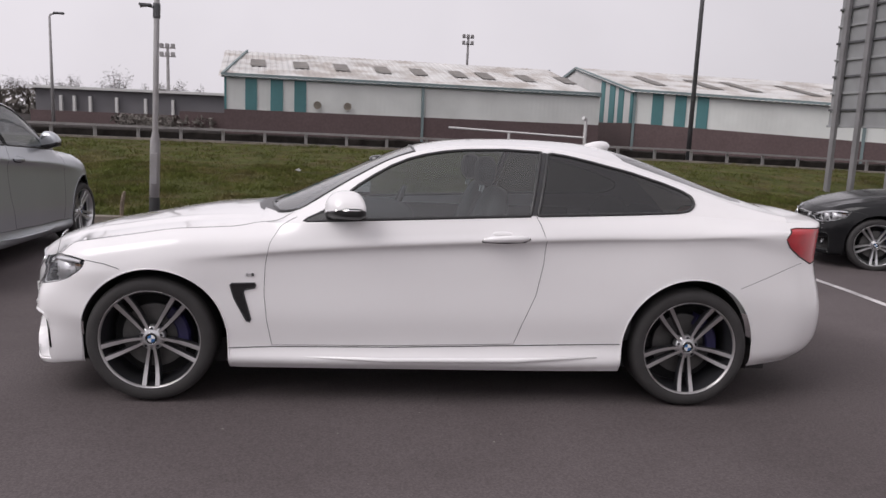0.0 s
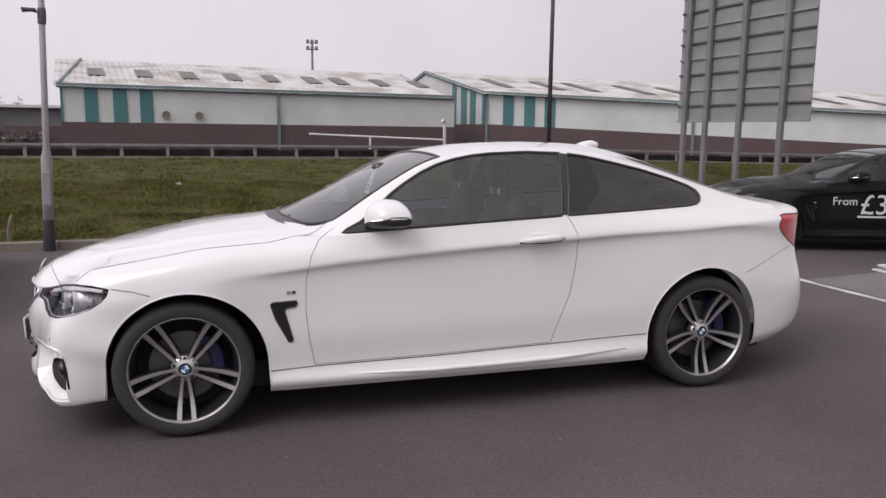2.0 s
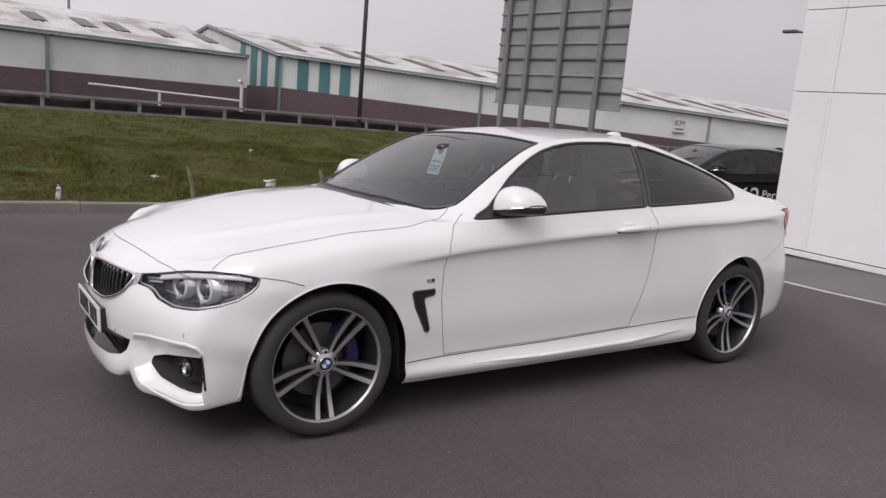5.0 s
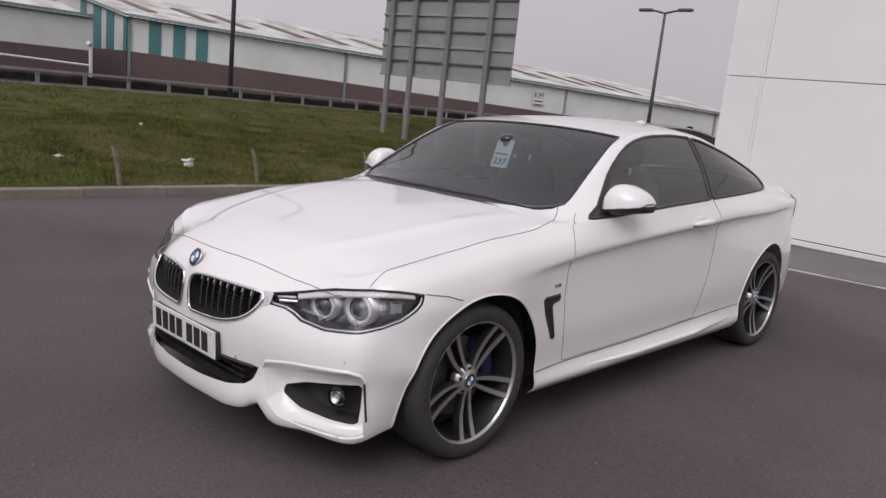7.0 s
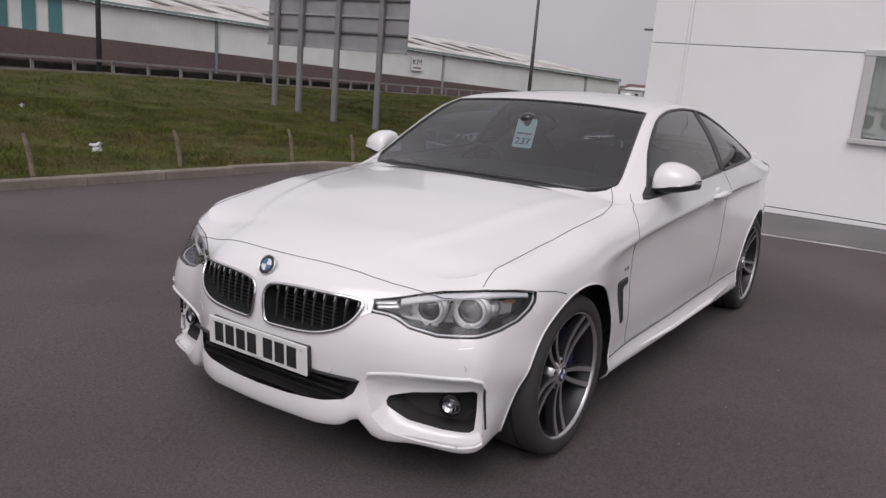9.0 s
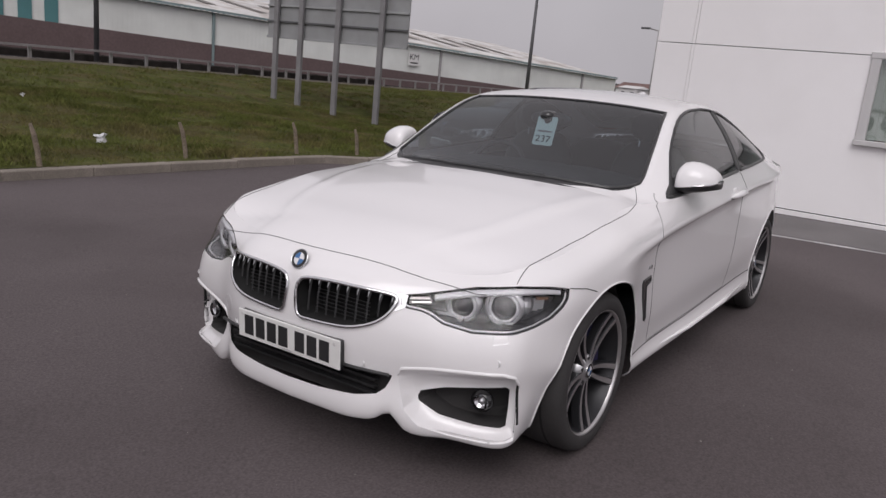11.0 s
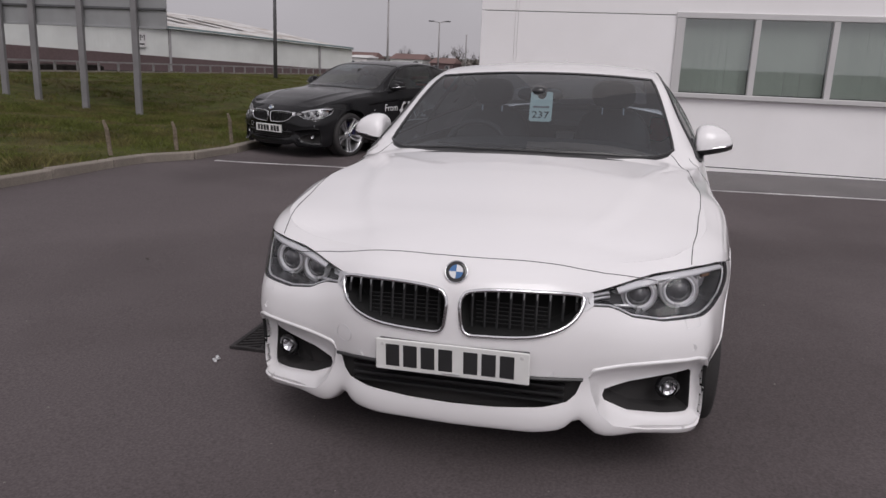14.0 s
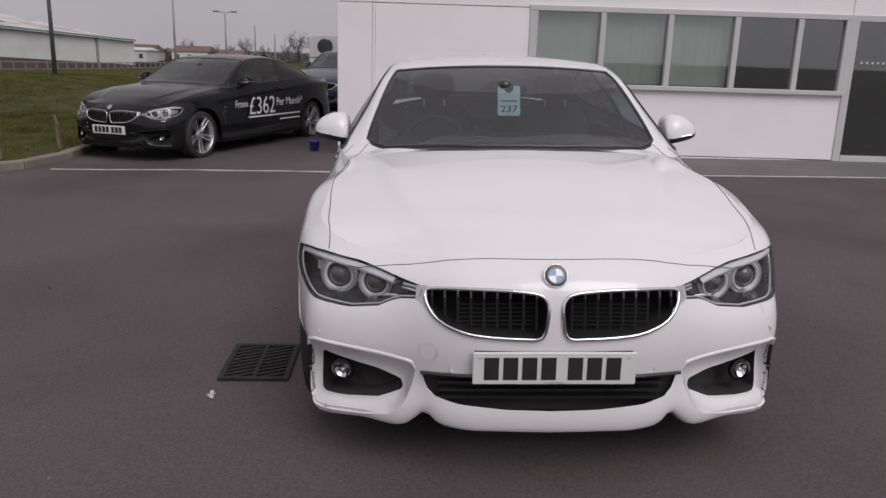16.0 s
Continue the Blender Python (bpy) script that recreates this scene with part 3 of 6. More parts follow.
PORTHOLE = material("dull_vent_metal", (0.27, 0.24, 0.20), 0.7, vary=0.15, scale=8)
rng = random.Random(5)
w1 = thing("warehouse", label="long pale metal warehouse with teal panels and brick base", category="warehouse")
A1, B1 = (-5.2, 33.2), (13.8, 35.5)
corrugated("cladding", A1, B1, 1.66, 3.22, CLAD, w1, depth=0.003)
strip("brick_base", A1, B1, -0.3, 1.69, 0.06, BRICK_BAND, w1)
strip("eaves_gutter", (A1[0] - 0.1, A1[1]), B1, 3.16, 3.37, 0.16, GUTTER, w1)
for s0, s1 in ((0.96, 1.50), (2.13, 2.71), (3.25, 3.81)):
    strip("teal_panel", A1, B1, 1.69, 3.16, 0.055, TEAL, w1, s0=s0, s1=s1)
strip("corner_trim", A1, B1, 1.69, 3.2, 0.06, TEAL, w1, s0=0.0, s1=0.1)
strip("downpipe", A1, B1, 0.2, 3.2, 0.16, GUTTER, w1, s0=9.5, s1=9.62)
for s in (4.33, 5.78):
    d = lathe_bm([(0.0005, 0.03), (0.145, 0.03), (0.153, 0.0), (0.180, -0.01), (0.188, 0.0), (0.188, 0.06)], 24, "y")
    o = part("porthole", d, PORTHOLE, w1, "round louvred vent")
    o.matrix_basis = Matrix.Translation((A1[0] + s, A1[1] + 0.121 * s - 0.14, 2.05))
    for z in (-0.072, -0.024, 0.024, 0.072):
        part("louvre", box_bm(-0.11, 0.11, 0.005, 0.03, z - 0.012, z + 0.012), PORTHOLE, o)
roof_sheet(w1, A1, B1, 7.5, 3.26, 4.95, 0.0, [(1.1 + k * 2.1 + rng.uniform(-0.3, 0.3), 0.35, 0.62, 0.75) for k in range(9)])
gable = [(A1[0], A1[1], -0.3), (A1[0], A1[1], 3.26), (A1[0] + 0.16, A1[1] + 7.5, 4.95), (A1[0] + 0.32, A1[1] + 15, 3.26), (A1[0] + 0.32, A1[1] + 15, -0.3)]
mesh_ob("gable_wall", gable, [(0, 1, 2, 3, 4)], CLAD, w1)
mesh_ob("barge_board", [(A1[0] - 0.15, A1[1], 3.18), (A1[0] - 0.15, A1[1], 3.36), (A1[0] + 0.01, A1[1] + 7.5, 5.05), (A1[0] + 0.01, A1[1] + 7.5, 4.89),
                        (A1[0] - 0.05, A1[1], 3.18), (A1[0] - 0.05, A1[1], 3.36), (A1[0] + 0.11, A1[1] + 7.5, 5.05), (A1[0] + 0.11, A1[1] + 7.5, 4.89)],
        [(0, 1, 2, 3), (4, 7, 6, 5), (1, 5, 6, 2), (0, 4, 5, 1)], GUTTER, w1)

w2 = thing("warehouse", label="long pale metal warehouse with teal stripes on its gable", category="warehouse")
A2, B2, FALL = (16.2, 37.0), (57.5, 20.7), -0.041
G2, TOP2 = (15.8, 59.0), (16.0, 48.0)
corrugated("cladding", A2, B2, 1.86, 3.62, CLAD, w2, depth=0.003, shear=FALL)
strip("brick_base", A2, B2, -0.6, 1.89, 0.06, BRICK_BAND, w2, FALL)
strip("eaves_gutter", A2, B2, 3.56, 3.74, 0.16, GUTTER, w2, FALL)
for s0, s1 in ((1.0, 1.6), (2.2, 2.8), (3.35, 3.95)):
    strip("teal_panel", A2, B2, 1.89, 3.56, 0.055, TEAL, w2, FALL, s0, s1)
for s in (0.0, 11.6, 27.0, 40.5):
    strip("downpipe", A2, B2, 0.2, 3.6, 0.12, GUTTER if s < 20 else GREY_PAINT, w2, FALL, s, s + 0.14)
strip("gable_brick", G2, A2, -0.6, 1.89, 0.06, BRICK_BAND, w2)
mesh_ob("gable_wall", [(A2[0], A2[1], -0.6), (A2[0], A2[1], 3.62), (TOP2[0], TOP2[1], 5.5), (G2[0], G2[1], 3.62), (G2[0], G2[1], -0.6)], [(0, 1, 2, 3, 4)], WHITE_TRIM, w2)
lg = math.hypot(G2[0] - A2[0], G2[1] - A2[1])
for s0, s1 in ((1.5, 2.32), (2.98, 3.86), (4.77, 5.45)):
    bar = []
    for s in (s0, s1):
        for o in (0.0, 0.05):
            x, y = A2[0] - 0.018 * s - o, A2[1] + s
            bar += [(x, y, 1.88), (x, y, 3.58 + s * 0.171)]
    mesh_ob("gable_stripe", bar, [(0, 1, 3, 2), (4, 6, 7, 5), (2, 3, 7, 6), (1, 5, 7, 3)], TEAL, w2)
strip("corner_trim", G2, A2, 1.88, 3.62, 0.08, TEAL, w2, 0.0, lg - 0.35, lg)
for p, q in ((A2, TOP2), (G2, TOP2)):
    rake = [(p[0] + dx - 0.13, p[1], 3.52 + up) for dx in (0, 0.13) for up in (0, 0.2)] + [(q[0] + dx - 0.13, q[1], 5.42 + up) for dx in (0, 0.13) for up in (0, 0.2)]
    mesh_ob("barge_board", rake, [(0, 1, 5, 4), (2, 6, 7, 3), (1, 3, 7, 5), (0, 4, 6, 2)], GUTTER, w2)
roof_sheet(w2, A2, B2, 11.0, 3.62, 5.55, FALL, [(2.2 + k * 2.9 + rng.uniform(-0.5, 0.5), 0.3, 0.68, 0.7) for k in range(13)], back_way=(-0.018, 1.0))
km_s = 24.9
dx2, dy2 = (B2[0] - A2[0]) / math.hypot(B2[0] - A2[0], B2[1] - A2[1]), (B2[1] - A2[1]) / math.hypot(B2[0] - A2[0], B2[1] - A2[1])
board = thing("wall_sign", pose(A2[0] + dx2 * km_s + dy2 * 0.1, A2[1] + dy2 * km_s - dx2 * 0.1, 1.75, 0, 0, math.degrees(math.atan2(dy2, dx2))), "white board with dark letters on the warehouse wall", "sign")
part("board", box_bm(-0.42, 0.42, -0.06, 0.0, -0.45, 0.4, 0.01), WHITE_TRIM, board)


def text_ob(body, size, m, mat, parent, label="", extrude=0.002, align="CENTER", name="lettering"):
    cu = bpy.data.curves.new(name, "FONT")
    cu.body, cu.size, cu.extrude, cu.align_x, cu.align_y = body, size, extrude, align, "CENTER"
    tmp = bpy.data.objects.new(name, cu)
    me = bpy.data.meshes.new_from_object(tmp)
    bpy.data.objects.remove(tmp)
    me.materials.clear()
    me.materials.append(mat)
    o = new(name, me)
    o.parent = parent
    o.matrix_basis = m
    if label:
        o["label"] = label
    return o


text_ob("KM", 0.5, pose(0, -0.064, 0.1, 90, 0, 0), BLACK_PAINT, board, "dark letters KM")
part("small_print", box_bm(-0.3, 0.3, -0.064, -0.06, -0.3, -0.22), BLACK_PAINT, board)

# white pipe rail before the first warehouse
pipe = thing("pipe_rail", label="white pipe rail standing before the warehouse", category="rail")
part("pipe", tube_bm([(5.2, 30.5, 1.27), (11.6, 30.5, 1.05)], 0.048, 8), WHITE_TRIM, pipe)
part("upright", tube_bm([(11.6, 30.5, 0.3), (11.6, 30.5, 1.9)], 0.08, 8), WHITE_TRIM, pipe)
part("cap", tube_bm([(11.6, 30.5, 1.9), (11.45, 30.4, 1.96)], 0.09, 8), WHITE_TRIM, pipe)
part("upright", tube_bm([(8.0, 30.5, 0.3), (8.0, 30.5, 1.17)], 0.06, 8), WHITE_TRIM, pipe)

# ---- low dark building and scrub on the far left ----
dk = thing("low_building", label="low dark building with a white roof edge and columns", category="building")
part("wall", box_bm(-24, -9.0, 60, 75, 0, 2.9), SLATE, dk)
part("roof_edge", box_bm(-24.5, -8.5, 59.5, 75, 2.85, 3.05), WHITE_TRIM, dk)
for x in (-22.0, -21.0, -19.8, -17.8, -15.6, -13.5):
    part("column", box_bm(x - 0.1, x + 0.1, 59.6, 59.9, 0.5, 2.35), WHITE_TRIM, dk)
part("low_wall", box_bm(-20.5, -10, 50, 50.4, -0.2, 1.2), BRICK_BAND, dk)
part("low_wall", box_bm(-9.6, -6.4, 44, 44.4, -0.2, 1.5), BRICK_BAND, dk)


# ---- the body of a coupe ----
def spline(keys, values, xs):
    """Natural-looking cubic through (keys, values), one row for each x."""
    k, v, xs = np.array(keys, float), np.array(values, float), np.array(xs, float)
    v = v.reshape(len(k), -1)
    d = np.diff(v, axis=0) / np.diff(k)[:, None]
    m = np.zeros_like(v)
    m[0], m[-1] = d[0], d[-1]
    w = np.diff(k)[:, None]
    m[1:-1] = (d[:-1] * w[1:] + d[1:] * w[:-1]) / (w[1:] + w[:-1])
    i = np.clip(np.searchsorted(k, xs) - 1, 0, len(k) - 2)
    h = (k[i + 1] - k[i])[:, None]
    t = ((xs - k[i]) / (k[i + 1] - k[i]))[:, None]
    return v[i] * (2 * t**3 - 3 * t**2 + 1) + h * m[i] * (t**3 - 2 * t**2 + t) + v[i + 1] * (3 * t**2 - 2 * t**3) + h * m[i + 1] * (t**3 - t**2)


PLAN = [(-0.78, 0), (-0.776, 0.14), (-0.762, 0.30), (-0.728, 0.445), (-0.665, 0.60), (-0.568, 0.735), (-0.445, 0.809), (-0.275, 0.859), (-0.08, 0.887),
        (0.10, 0.897), (0.30, 0.895), (0.50, 0.889), (0.75, 0.885), (1.1, 0.886), (1.5, 0.888), (1.9, 0.89), (2.2, 0.893), (2.45, 0.901), (2.65, 0.909),
        (2.85, 0.912), (3.05, 0.908), (3.25, 0.89), (3.42, 0.855), (3.56, 0.785), (3.66, 0.69), (3.73, 0.55), (3.775, 0.36), (3.795, 0.18), (3.80, 0)]
SECTIONS = {
    0: ((.035, .186), (.008, .198), (0, .255), (.013, .35), (.004, .46), (.004, .53), (.010, .61), (.03, .68), (.10, .738)),
    1: ((.035, .188), (.008, .20), (0, .257), (.013, .35), (.004, .46), (.004, .53), (.011, .61), (.034, .68), (.105, .738)),
    2: ((.038, .192), (.009, .203), (0, .258), (.015, .352), (.004, .455), (.005, .53), (.018, .61), (.048, .68), (.12, .737)),
    2.45: ((.042, .202), (.010, .213), (0, .262), (.016, .353), (.004, .45), (.006, .53), (.024, .61), (.058, .68), (.128, .736)),
    2.8: ((.055, .226), (.022, .237), (.010, .272), (.018, .355), (.005, .446), (.007, .53), (.029, .61), (.066, .678), (.136, .735)),
    3.15: ((.046, .186), (.006, .195), (-.006, .252), (.017, .356), (.004, .446), (.009, .53), (.034, .61), (.072, .678), (.14, .735)),
    4: ((.05, .180), (.008, .190), (-.006, .246), (.010, .36), (0, .452), (.016, .54), (.055, .615), (.088, .68), (.142, .735)),
    5: ((.05, .170), (.010, .181), (-.002, .244), (.008, .37), (0, .46), (.012, .55), (.05, .633), (.08, .697), (.13, .757)),
    7: ((.05, .188), (.015, .208), (.005, .28), (0, .40), (0, .52), (.004, .62), (.014, .703), (.038, .775), (.10, .829)),
    9: ((.05, .21), (.02, .24), (.01, .30), (.004, .45), (0, .60), (.004, .70), (.014, .778), (.045, .846), (.125, .894)),
    11: ((.045, .193), (.005, .24), (.018, .315), (.008, .47), (.013, .63), (.013, .757), (0, .797), (.03, .870), (.125, .935)),
    12: ((.04, .193), (0, .24), (.018, .318), (.006, .47), (.013, .64), (.015, .777), (-.003, .82), (.012, .875), (.045, .945)),
    14: ((.04, .195), (0, .245), (.018, .33), (.008, .48), (.015, .66), (.018, .829), (-.004, .873), (.010, .92), (.035, .985)),
    16: ((.04, .20), (.005, .25), (.02, .345), (.008, .49), (.013, .67), (.017, .868), (-.002, .915), (.015, .965), (.05, 1.025)),
    18: ((.04, .215), (.015, .27), (.015, .35), (.006, .49), (0, .64), (.014, .878), (.003, .935), (.03, .985), (.085, 1.048)),
    20: ((.05, .22), (.02, .27), (.012, .35), (.004, .48), (0, .62), (.016, .885), (.004, .95), (.045, .99), (.115, 1.03)),
    22: ((.08, .24), (.03, .29), (.01, .36), (0, .48), (.006, .62), (.03, .80), (.022, .955), (.06, .985), (.11, 1.015)),
    24: ((.09, .26), (.04, .31), (.01, .38), (0, .50), (.02, .63), (.055, .78), (.05, .94), (.05, 1.0), (.085, 1.022)),
    28: ((.10, .28), (.05, .32), (.015, .40), (0, .50), (.03, .64), (.07, .76), (.06, .92), (.05, 1.0), (.08, 1.015)),
}
RAIL = [(.50, .755, .915), (.62, .745, .945), (.75, .725, 1.015), (.9, .70, 1.11), (1.05, .672, 1.20), (1.2, .645, 1.278), (1.4, .615, 1.336), (1.65, .595, 1.364), (1.95, .588, 1.368),
        (2.2, .59, 1.345), (2.45, .60, 1.288), (2.7, .618, 1.218), (2.95, .65, 1.142), (3.15, .685, 1.085), (3.35, .72, 1.045), (3.5, .74, 1.03)]
RIDGE = [(.50, .985), (.62, 1.035), (.75, 1.095), (.9, 1.165), (1.05, 1.235), (1.2, 1.30), (1.32, 1.343), (1.5, 1.378), (1.8, 1.40), (2.1, 1.402), (2.35, 1.388), (2.55, 1.352), (2.75, 1.292),
         (3.0, 1.205), (3.25, 1.122), (3.4, 1.078), (3.5, 1.062)]
HOOD_MID = [(-.72, .735), (-.6, .772), (-.45, .812), (-.3, .848), (-.14, .888), (.02, .918), (.24, .950), (.42, .975), (.52, .988)]
DECK_MID = [(3.3, 1.105), (3.4, 1.078), (3.5, 1.064), (3.6, 1.052), (3.68, 1.036), (3.74, 1.014)]


def shell_columns(per=6, rows=5):
    """The lower shell of the left half: a list of columns, each a list of (x, y > 0, z) from the sill up."""
    idx = np.linspace(0, len(PLAN) - 1, (len(PLAN) - 1) * per + 1)
    plan = spline(range(len(PLAN)), PLAN, idx)
    plan[:, 1] = np.maximum(plan[:, 1], 0)
    ks = sorted(SECTIONS)
    prof = spline(ks, [np.ravel(SECTIONS[k]) for k in ks], idx).reshape(len(idx), 9, 2)
    lev = np.linspace(0, 8, 8 * rows + 1)
    out = []
    for i in range(len(idx)):
        a, b = plan[max(i - 1, 0)], plan[min(i + 1, len(idx) - 1)]
        t = (b - a) / np.linalg.norm(b - a)
        n = np.array([t[1], -t[0]])
        if i == 0:
            n = np.array([1.0, 0.0])
        if i == len(idx) - 1:
            n = np.array([-1.0, 0.0])
        p = spline(range(9), prof[i], lev)
        out.append([(plan[i][0] + n[0] * d, max(plan[i][1] + n[1] * d, 0.0), z) for d, z in p])
    return out


def edge_curve(cols):
    return np.array([c[-1] for c in cols])


def half_body(per=6, rows=5):
    """The left half of the skin, as named sheets of points in rows."""
    cols = shell_columns(per, rows)
    top = edge_curve(cols)
    side = top[5 * per: 22 * per + 1]
    sx, order = side[:, 0], np.argsort(side[:, 0])

    def edge_at(x):
        return np.interp(x, sx[order], side[order, 1]), np.interp(x, sx[order], side[order, 2])

    def cap(front, mid, x_end, bow, dome):
        """A bonnet or boot lid: from the front edge (centre first) along x to x_end, between the centre and the side edge."""
        fx, fy, fz = front[:, 0], front[:, 1], front[:, 2]
        ratio = np.array([y / edge_at(x)[0] for x, y in zip(fx, fy)])
        ratio[-1] = 1.0
        mk, mv = [m[0] for m in mid], [m[1] for m in mid]
        sheet = []
        for w in np.linspace(0, 1, 33):
            x0, z0 = np.interp(w, ratio, fx), np.interp(w, ratio, fz)
            x1 = x_end + bow * w**3
            zc0 = float(spline(mk, mv, [np.clip(x0, mk[0], mk[-1])])[0, 0])
            fit = z0 - (zc0 + (edge_at(x0)[1] - zc0) * w**2.4)
            row = []
            for t in np.linspace(0, 1, 41):
                x = x0 + (x1 - x0) * t
                ye, ze = edge_at(x)
                zc = float(spline(mk, mv, [np.clip(x, mk[0], mk[-1])])[0, 0])
                z = zc + (ze - zc) * w**2.4
                if dome:
                    wc = 0.52 + 0.30 * t
                    z += 0.010 * ease(wc + 0.09, wc - 0.03, w) * min(1, 4 * t) * min(1, 3 * (1 - t)) + 0.004 * math.exp(-((w - wc) / 0.04) ** 2) * min(1, 4 * t) * min(1, 3 * (1 - t))
                z += fit * (1 - t) ** 9
                row.append((x, w * ye, z))
            sheet.append(row)
        return sheet

    hood = cap(top[: 5 * per + 1], HOOD_MID, 0.50, 0.06, True)
    deck = cap(top[22 * per:][::-1], DECK_MID, 3.38, -0.02, False)
    xs = np.concatenate([np.linspace(0.50, 1.5, 41), np.linspace(1.5, 3.38, 61)[1:]])
    rail = spline([r[0] for r in RAIL], [r[1:] for r in RAIL], xs)
    ridge = spline([r[0] for r in RIDGE], [r[1] for r in RIDGE], xs)[:, 0]
    green = []
    for x, (yr, zr), zc in zip(xs, rail, ridge):
        yb, zb = edge_at(x)
        zr = max(zr, zb + 0.002)
        yr = min(yr, yb - 0.004)
        col = []
        for s in np.linspace(0, 1, 15):
            b = 0.022 * math.sin(math.pi * s) * min(1, (zr - zb) * 4)
            col.append((x, yb + (yr - yb) * s + b, zb + (zr - zb) * s))
        for s in np.linspace(0, 1, 21)[1:]:
            y = yr * (1 - s)
            col.append((x, y, zc - (zc - zr) * (y / yr) ** 2.3))
        green.append(col)
    return cols, hood, deck, green


def sheet_bm(sheet, side=-1, bm=None):
    """A grid of points as a bmesh; side -1 is the car's left."""
    b = bm or bmesh.new()
    vs = [[b.verts.new((p[0], side * p[1], p[2])) for p in row] for row in sheet]
    for r, s in zip(vs, vs[1:]):
        for j in range(len(r) - 1):
            q = (r[j], r[j + 1], s[j + 1], s[j])
            try:
                b.faces.new(q if side < 0 else q[::-1])
            except ValueError:
                pass
    return b


def rounded(poly, n=3):
    """A closed outline with n points for each given one, on a smooth curve through them."""
    out, m = [], len(poly)
    for i in range(m):
        p0, p1, p2, p3 = (poly[(i + k) % m] for k in (-1, 0, 1, 2))
        for j in range(n):
            t = j / n
            out.append(tuple(0.5 * (2 * b + (c - a) * t + (2 * a - 5 * b + 4 * c - d) * t * t + (3 * b - a - 3 * c + d) * t**3) for a, b, c, d in zip(p0, p1, p2, p3)))
    return out


def inside(poly, a, b):
    c = False
    for (x0, y0), (x1, y1) in zip(poly, poly[1:] + poly[:1]):
        if (y0 > b) != (y1 > b) and a < (x1 - x0) * (b - y0) / (y1 - y0) + x0:
            c = not c
    return c


def cut_out(bm, poly, e1, e2, keep=lambda c: True):
    """Cuts the outline poly, given along the axes e1 and e2, into a skin and returns what lies within as a bmesh of its own."""
    e1, e2 = Vector(e1), Vector(e2)
    lo = (min(p[0] for p in poly) - 0.05, min(p[1] for p in poly) - 0.05)
    hi = (max(p[0] for p in poly) + 0.05, max(p[1] for p in poly) + 0.05)

    def near(f):
        c = f.calc_center_median()
        return keep(c) and lo[0] < c.dot(e1) < hi[0] and lo[1] < c.dot(e2) < hi[1]

    for p, q in zip(poly, poly[1:] + poly[:1]):
        d = (q[0] - p[0], q[1] - p[1])
        n = e1 * -d[1] + e2 * d[0]
        if n.length < 1e-6:
            continue
        fs = []
        m0 = (min(p[0], q[0]) - 0.05, min(p[1], q[1]) - 0.05)
        m1 = (max(p[0], q[0]) + 0.05, max(p[1], q[1]) + 0.05)
        for f in bm.faces:
            c = f.calc_center_median()
            if keep(c) and m0[0] < c.dot(e1) < m1[0] and m0[1] < c.dot(e2) < m1[1]:
                fs.append(f)
        geom = list({v for f in fs for v in f.verts}) + list({e for f in fs for e in f.edges}) + fs
        bmesh.ops.bisect_plane(bm, geom=geom, dist=1e-5, plane_co=e1 * p[0] + e2 * p[1], plane_no=n.normalized())
    got = [f for f in bm.faces if near(f) and inside(poly, f.calc_center_median().dot(e1), f.calc_center_median().dot(e2))]
    out = bmesh.new()
    seen = {}
    for f in got:
        vs = []
        for v in f.verts:
            if v not in seen:
                seen[v] = out.verts.new(v.co)
            vs.append(seen[v])
        out.faces.new(vs)
    bmesh.ops.delete(bm, geom=got, context="FACES")
    return out


def rims_of(bm):
    """The open edges of a skin, as closed rings of points, longest first."""
    es = {e for e in bm.edges if len(e.link_faces) == 1}
    rings = []
    while es:
        e = es.pop()
        ring = [e.verts[0], e.verts[1]]
        while True:
            nxt = next((k for k in ring[-1].link_edges if k in es), None)
            if nxt is None:
                break
            es.discard(nxt)
            ring.append(nxt.other_vert(ring[-1]))
        if ring[0] is ring[-1]:
            ring.pop()
        rings.append([v.co.copy() for v in ring])
    return sorted(rings, key=len, reverse=True)


def thin(ring, step=0.012):
    out = [ring[0]]
    for p in ring[1:]:
        if (p - out[-1]).length > step:
            out.append(p)
    return out


def mirrored(bm):
    b = bm.copy()
    for v in b.verts:
        v.co.y = -v.co.y
    bmesh.ops.reverse_faces(b, faces=b.faces)
    return b


def joined(*bms):
    out = bmesh.new()
    for bm in bms:
        seen = {v: out.verts.new(v.co) for v in bm.verts}
        for f in bm.faces:
            try:
                out.faces.new([seen[v] for v in f.verts])
            except ValueError:
                pass
    bmesh.ops.remove_doubles(out, verts=out.verts, dist=0.0004)
    return out


def pocket(ring, way, depth, shrink=0.96):
    """The sides and the back of a recess behind a ring of points."""
    b = bmesh.new()
    c = sum((Vector(p) for p in ring), Vector()) / len(ring)
    front = [b.verts.new(p) for p in ring]
    back = [b.verts.new(c + (Vector(p) - c) * shrink + Vector(way) * depth) for p in ring]
    n = len(ring)
    for i in range(n):
        b.faces.new((front[i], front[(i + 1) % n], back[(i + 1) % n], back[i]))
    b.faces.new(back)
    return b


